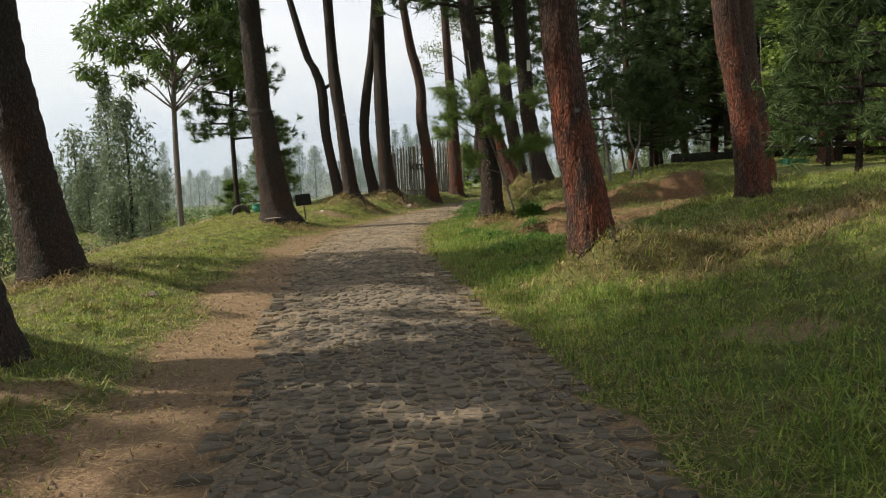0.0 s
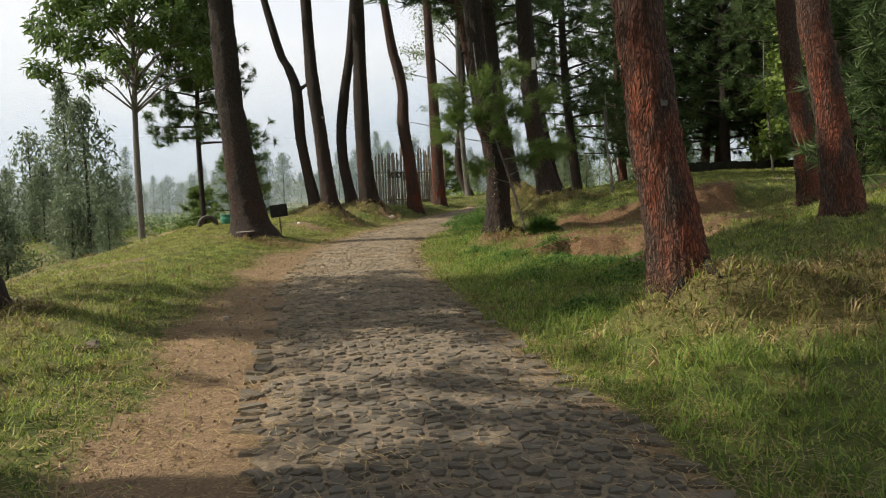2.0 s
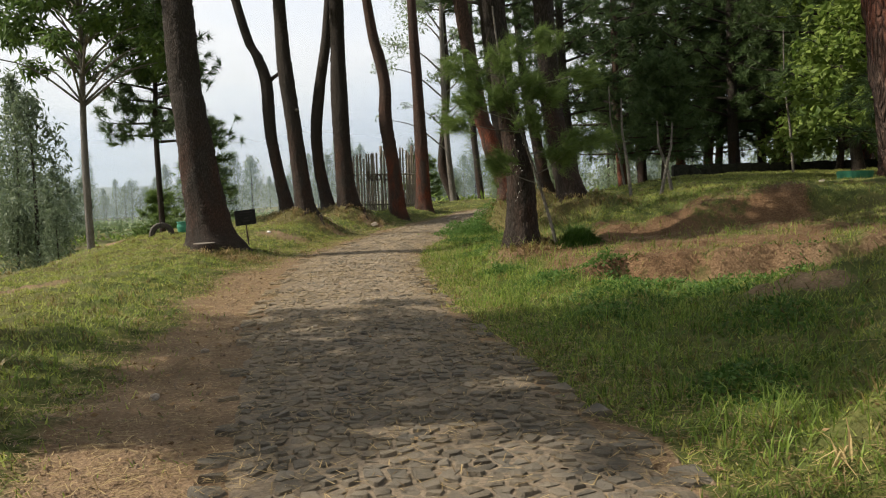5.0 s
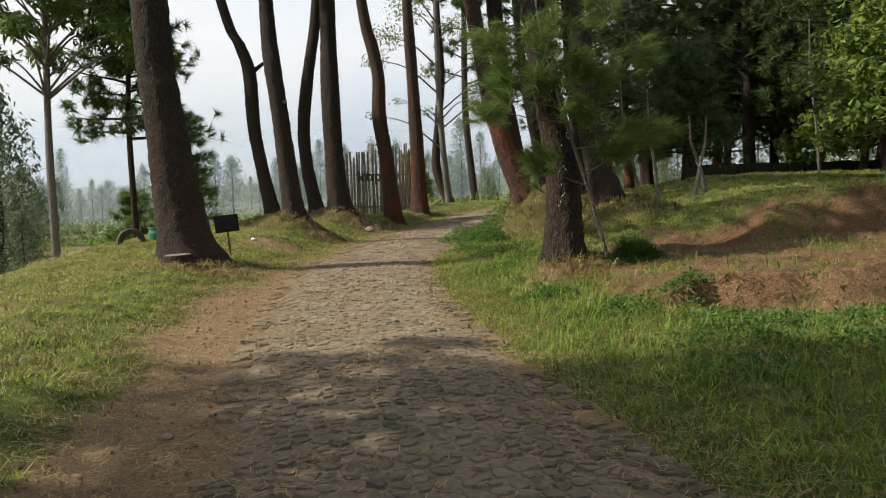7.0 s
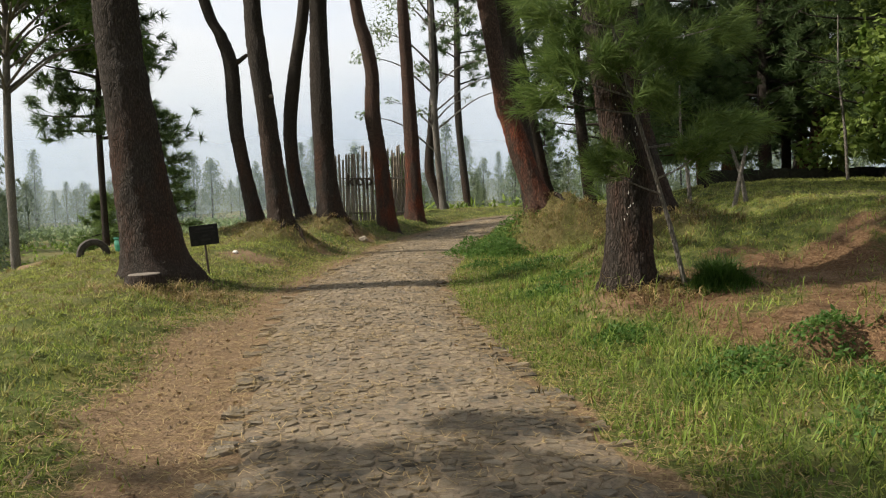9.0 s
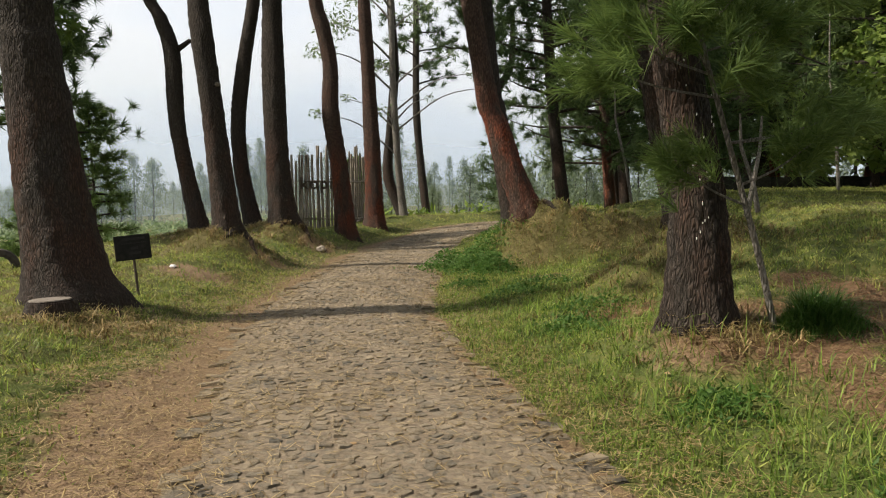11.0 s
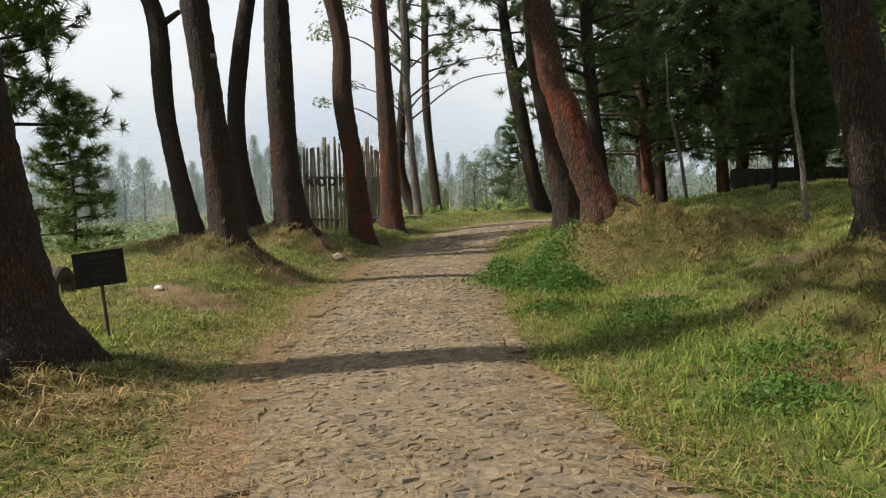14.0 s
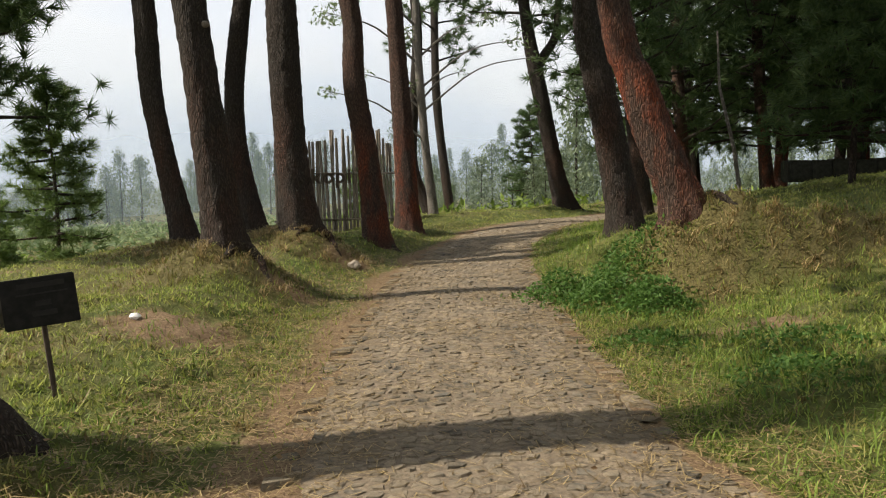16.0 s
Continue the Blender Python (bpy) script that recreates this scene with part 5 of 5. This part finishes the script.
x, y = 3.35 + rng.normal(0, 0.20, 2600), 20.0 + rng.normal(0, 0.20, 2600)
v, f = blades(x, y, 0.42 * np.exp(-((x - 3.35) ** 2 + (y - 20.0) ** 2) / 0.10), 0.012, 0.9)
tagged(new("grass_tussock", mesh_from("grass_tussock", v, f, WEED, smooth=False)), "dark green tussock at the foot of the sapling", "grass")


x, y = scatter(15000, -3.2, 2.2, 1.5, 34, lambda x, y: 0.5 * ease(0.9, 1.5, np.abs(side(x, y)[0])) * ease(0.1, 0.7, ripple(x, y, 2.6, 1.0)))
v, f = short_blades(x, y, 0.05, 0.012, 1.5)
tagged(new("sparse_grass", mesh_from("sparse_grass", v, f, GRASS, smooth=False)), "sparse grass sprouting from the bare earth strip", "grass", kind="stuff")
pv, pf, po = [], [], 0
px_, py_ = scatter(5200, -3.0, 2.0, 1.5, 34, lambda x, y: 0.15 + 0.85 * ease(1.0, 1.3, np.abs(side(x, y)[0])) * (np.abs(side(x, y)[0] + 0.5) < 1.9))
pz_ = height(px_, py_)
for k in range(len(px_)):
    r = random.uniform(0.006, 0.022)
    a0 = random.uniform(0, 6)
    ring = [(px_[k] + r * math.cos(a0 + q * 1.2566) * random.uniform(0.7, 1.2), py_[k] + r * math.sin(a0 + q * 1.2566) * random.uniform(0.7, 1.2), pz_[k] + 0.002) for q in range(5)]
    pv += ring + [(px_[k], py_[k], pz_[k] + r * random.uniform(0.5, 0.9) + 0.012)]
    pf += [(po + q, po + (q + 1) % 5, po + 5) for q in range(5)]
    po += 6
tagged(new("gravel", mesh_from("gravel", pv, pf, CLOD, smooth=False)), "small loose gravel on the bare earth strip", "gravel", kind="stuff")


x, y = scatter(9000, 1.2, 5.0, 2.5, 24, lambda x, y: ease(1.35, 1.7, side(x, y)[0]) * (1 - ease(2.2, 3.6, side(x, y)[0])) * ease(-0.3, 0.5, ripple(x, y, 2.3, 5.0)))
v, f = blades(x, y, np.full(len(x), 0.27), 0.007, 1.5, 0.1)
tagged(new("arching_grass", mesh_from("arching_grass", v, f, GRASS, smooth=False)), "long thin grass blades arching over the verge", "grass", kind="stuff")


# ---- cobbled road ----
def road_point(along, s):
    seg = np.hypot(*np.diff(ROAD, axis=0).T)
    acc = np.concatenate([[0], np.cumsum(seg)])
    k = np.clip(np.searchsorted(acc, along, side="right") - 1, 0, len(seg) - 1)
    d = (ROAD[k + 1] - ROAD[k]) / seg[k][:, None]
    p = ROAD[k] + d * (along - acc[k])[:, None]
    return p + np.stack([d[:, 1], -d[:, 0]], -1) * s[:, None], np.arctan2(d[:, 1], d[:, 0]) - math.pi / 2


START = 41.0          # length along the middle line at which the cobbles come into view
la, ls = np.meshgrid(np.arange(START, 100, 0.25), np.linspace(-HALF, HALF, 15), indexing="ij")
jag = np.where(np.abs(ls) > HALF - 0.01, 0.05 * np.sin(la * 7.3) + 0.04 * np.sin(la * 17.1), 0)
p2, _ = road_point(la.ravel(), (ls + jag * np.sign(ls)).ravel())
rv = np.column_stack([p2, height(p2[:, 0], p2[:, 1]) + 0.015 - 0.03 * (np.abs(ls.ravel()) > HALF - 0.01)])
i, j = np.meshgrid(np.arange(la.shape[0] - 1), np.arange(14), indexing="ij")
q = i * 15 + j
ROAD_BED = plain("road_bed", (0.075, 0.060, 0.044), (0.26, 0.205, 0.14), 0.95, 24, 1.0, 0.9)
road = tagged(new("road", mesh_from("road", rv, np.stack([q, q + 1, q + 16, q + 15], -1).reshape(-1, 4), ROAD_BED)), "narrow cobbled road of uneven grey stones with dusty joints", "road", kind="structure")

stone_rng = np.random.default_rng(3)
GAP = 0.112           # usual width of a cobble
n_row, n_col = int(55 / GAP), int(2 * HALF / GAP) + 1
ca, cs = np.meshgrid(START + np.arange(n_row) * GAP, (np.arange(n_col) - (n_col - 1) / 2) * GAP, indexing="ij")
ca = ca + stone_rng.uniform(-0.40, 0.40, ca.shape) * GAP + 0.5 * GAP * (np.arange(n_col) % 2)
cs = cs + stone_rng.uniform(-0.40, 0.40, cs.shape) * GAP


def clip_cell(poly, nx_, ny_, c):
    """The part of a polygon where nx x + ny y is at most c."""
    out = []
    for k, p in enumerate(poly):
        q = poly[k - 1]
        dp, dq = nx_ * p[0] + ny_ * p[1] - c, nx_ * q[0] + ny_ * q[1] - c
        if (dp > 0) != (dq > 0):
            u = dq / (dq - dp)
            out.append((q[0] + (p[0] - q[0]) * u, q[1] + (p[1] - q[1]) * u))
        if dp <= 0:
            out.append(p)
    return out


NEAR = [(i, j) for i in (-2, -1, 0, 1, 2) for j in (-2, -1, 0, 1, 2) if (i, j) != (0, 0)]
r_ = random.Random(8)
cells, tops, owner, tri, single = [], [], [], [], []
count = 0
for i in range(n_row):
    for j in range(n_col):
        a0, s0 = ca[i, j], cs[i, j]
        edge_ = abs(s0) / HALF
        if r_.random() < (0.03 if edge_ < 0.72 else 0.05 + 1.5 * (edge_ - 0.72) * (1.5 if s0 < 0 else 1.0)):
            continue
        poly = [(-0.13, -0.13), (0.13, -0.13), (0.13, 0.13), (-0.13, 0.13)]
        for di, dj in NEAR:
            if 0 <= i + di < n_row and 0 <= j + dj < n_col:
                ex, ey = ca[i + di, j + dj] - a0, cs[i + di, j + dj] - s0
                poly = clip_cell(poly, ex, ey, 0.5 * (ex * ex + ey * ey))
        m = len(poly)
        if m < 4:
            continue
        mid = [sum(p[0] for p in poly) / m, sum(p[1] for p in poly) / m]
        size_ = sum(math.hypot(p[0] - mid[0], p[1] - mid[1]) for p in poly) / m
        low = 1 - r_.uniform(0.004, 0.009) / size_
        top = low - r_.uniform(0.012, 0.022) / size_
        h = r_.uniform(0.005, 0.026) * (1.0 if a0 < 52 else 0.62 + 0.38 * max(0, (58 - a0) / 6))
        ta, ts = r_.uniform(-0.14, 0.14), r_.uniform(-0.14, 0.14)
        for ring, z in ((low, -0.02), (top, h)):
            for p in poly:
                x, y = (p[0] - mid[0]) * ring * r_.uniform(0.94, 1.04), (p[1] - mid[1]) * ring * r_.uniform(0.94, 1.04)
                cells.append((a0 + mid[0] + x, s0 + mid[1] + y, z + (x * ta + y * ts + r_.uniform(-0.004, 0.004) if z > 0 else 0)))
        cells.append((a0 + mid[0] + r_.uniform(-0.2, 0.2) * size_, s0 + mid[1] + r_.uniform(-0.2, 0.2) * size_, h + r_.uniform(0.000, 0.007)))
        o = len(cells) - 2 * m - 1
        fs = []
        for k in range(m):
            k2 = (k + 1) % m
            fs += [(o + k2, o + k, o + m + k), (o + k2, o + m + k, o + m + k2), (o + m + k2, o + m + k, o + 2 * m)]
        if 14.0 < a0 - 39.9 < 15.6 and count < 300:
            single.append((o, 2 * m + 1, fs))
            count += 1
        else:
            tri += fs
C = np.array(cells)
p2, _ = road_point(C[:, 0], C[:, 1])
V = np.column_stack([p2, height(p2[:, 0], p2[:, 1]) + 0.010 + C[:, 2]])
tri = np.array(tri)
used = np.unique(tri)
index = np.zeros(len(V), int)
index[used] = np.arange(len(used))
tagged(part("cobbles", mesh_from("cobbles", V[used], index[tri], STONE, smooth=False), None, road), kind="stuff")
for o, m, fs in single:
    base = V[o:o + m].mean(0)
    part("cobble", mesh_from("cobble", V[o:o + m] - base, np.array(fs) - o, STONE, smooth=False), None, road).location = base

# ---- coarse straw tussocks on the mounds and loose clumps on the lawn ----
def tussock_weight(x, y):
    return straw_zone(x, y) * 0.9


cx, cy = scatter(15000, -6, 9.5, 1.5, 42, tussock_weight)
n_each = 16
tx = np.repeat(cx, n_each) + rng.normal(0, 0.035, len(cx) * n_each)
ty = np.repeat(cy, n_each) + rng.normal(0, 0.035, len(cx) * n_each)
tall = np.repeat(rng.uniform(0.05, 0.20, len(cx)), n_each)
v, f = blades(tx, ty, tall, 0.011, 1.7, 0.3)
tagged(new("straw_tussocks", mesh_from("straw_tussocks", v, f, STRAW, smooth=False)), "coarse dry straw tussocks matted over the mounds", "dry grass", kind="stuff")

cx, cy = scatter(5200, -8, 9.5, 1.5, 32, lambda x, y: lawn_weight(x, y) * 0.6)
tx = np.repeat(cx, 12) + rng.normal(0, 0.04, len(cx) * 12)
ty = np.repeat(cy, 12) + rng.normal(0, 0.04, len(cx) * 12)
far = np.abs(side(tx, ty)[1]) > 0.25
v, f = blades(tx[far], ty[far], np.repeat(rng.uniform(0.05, 0.13, len(cx)), 12)[far], 0.012, 1.2, 0.25)
tagged(new("grass_clumps", mesh_from("grass_clumps", v, f, MOUND_STRAW, smooth=False)), "coarse yellowish grass clumps scattered over the lawn", "grass", kind="stuff")
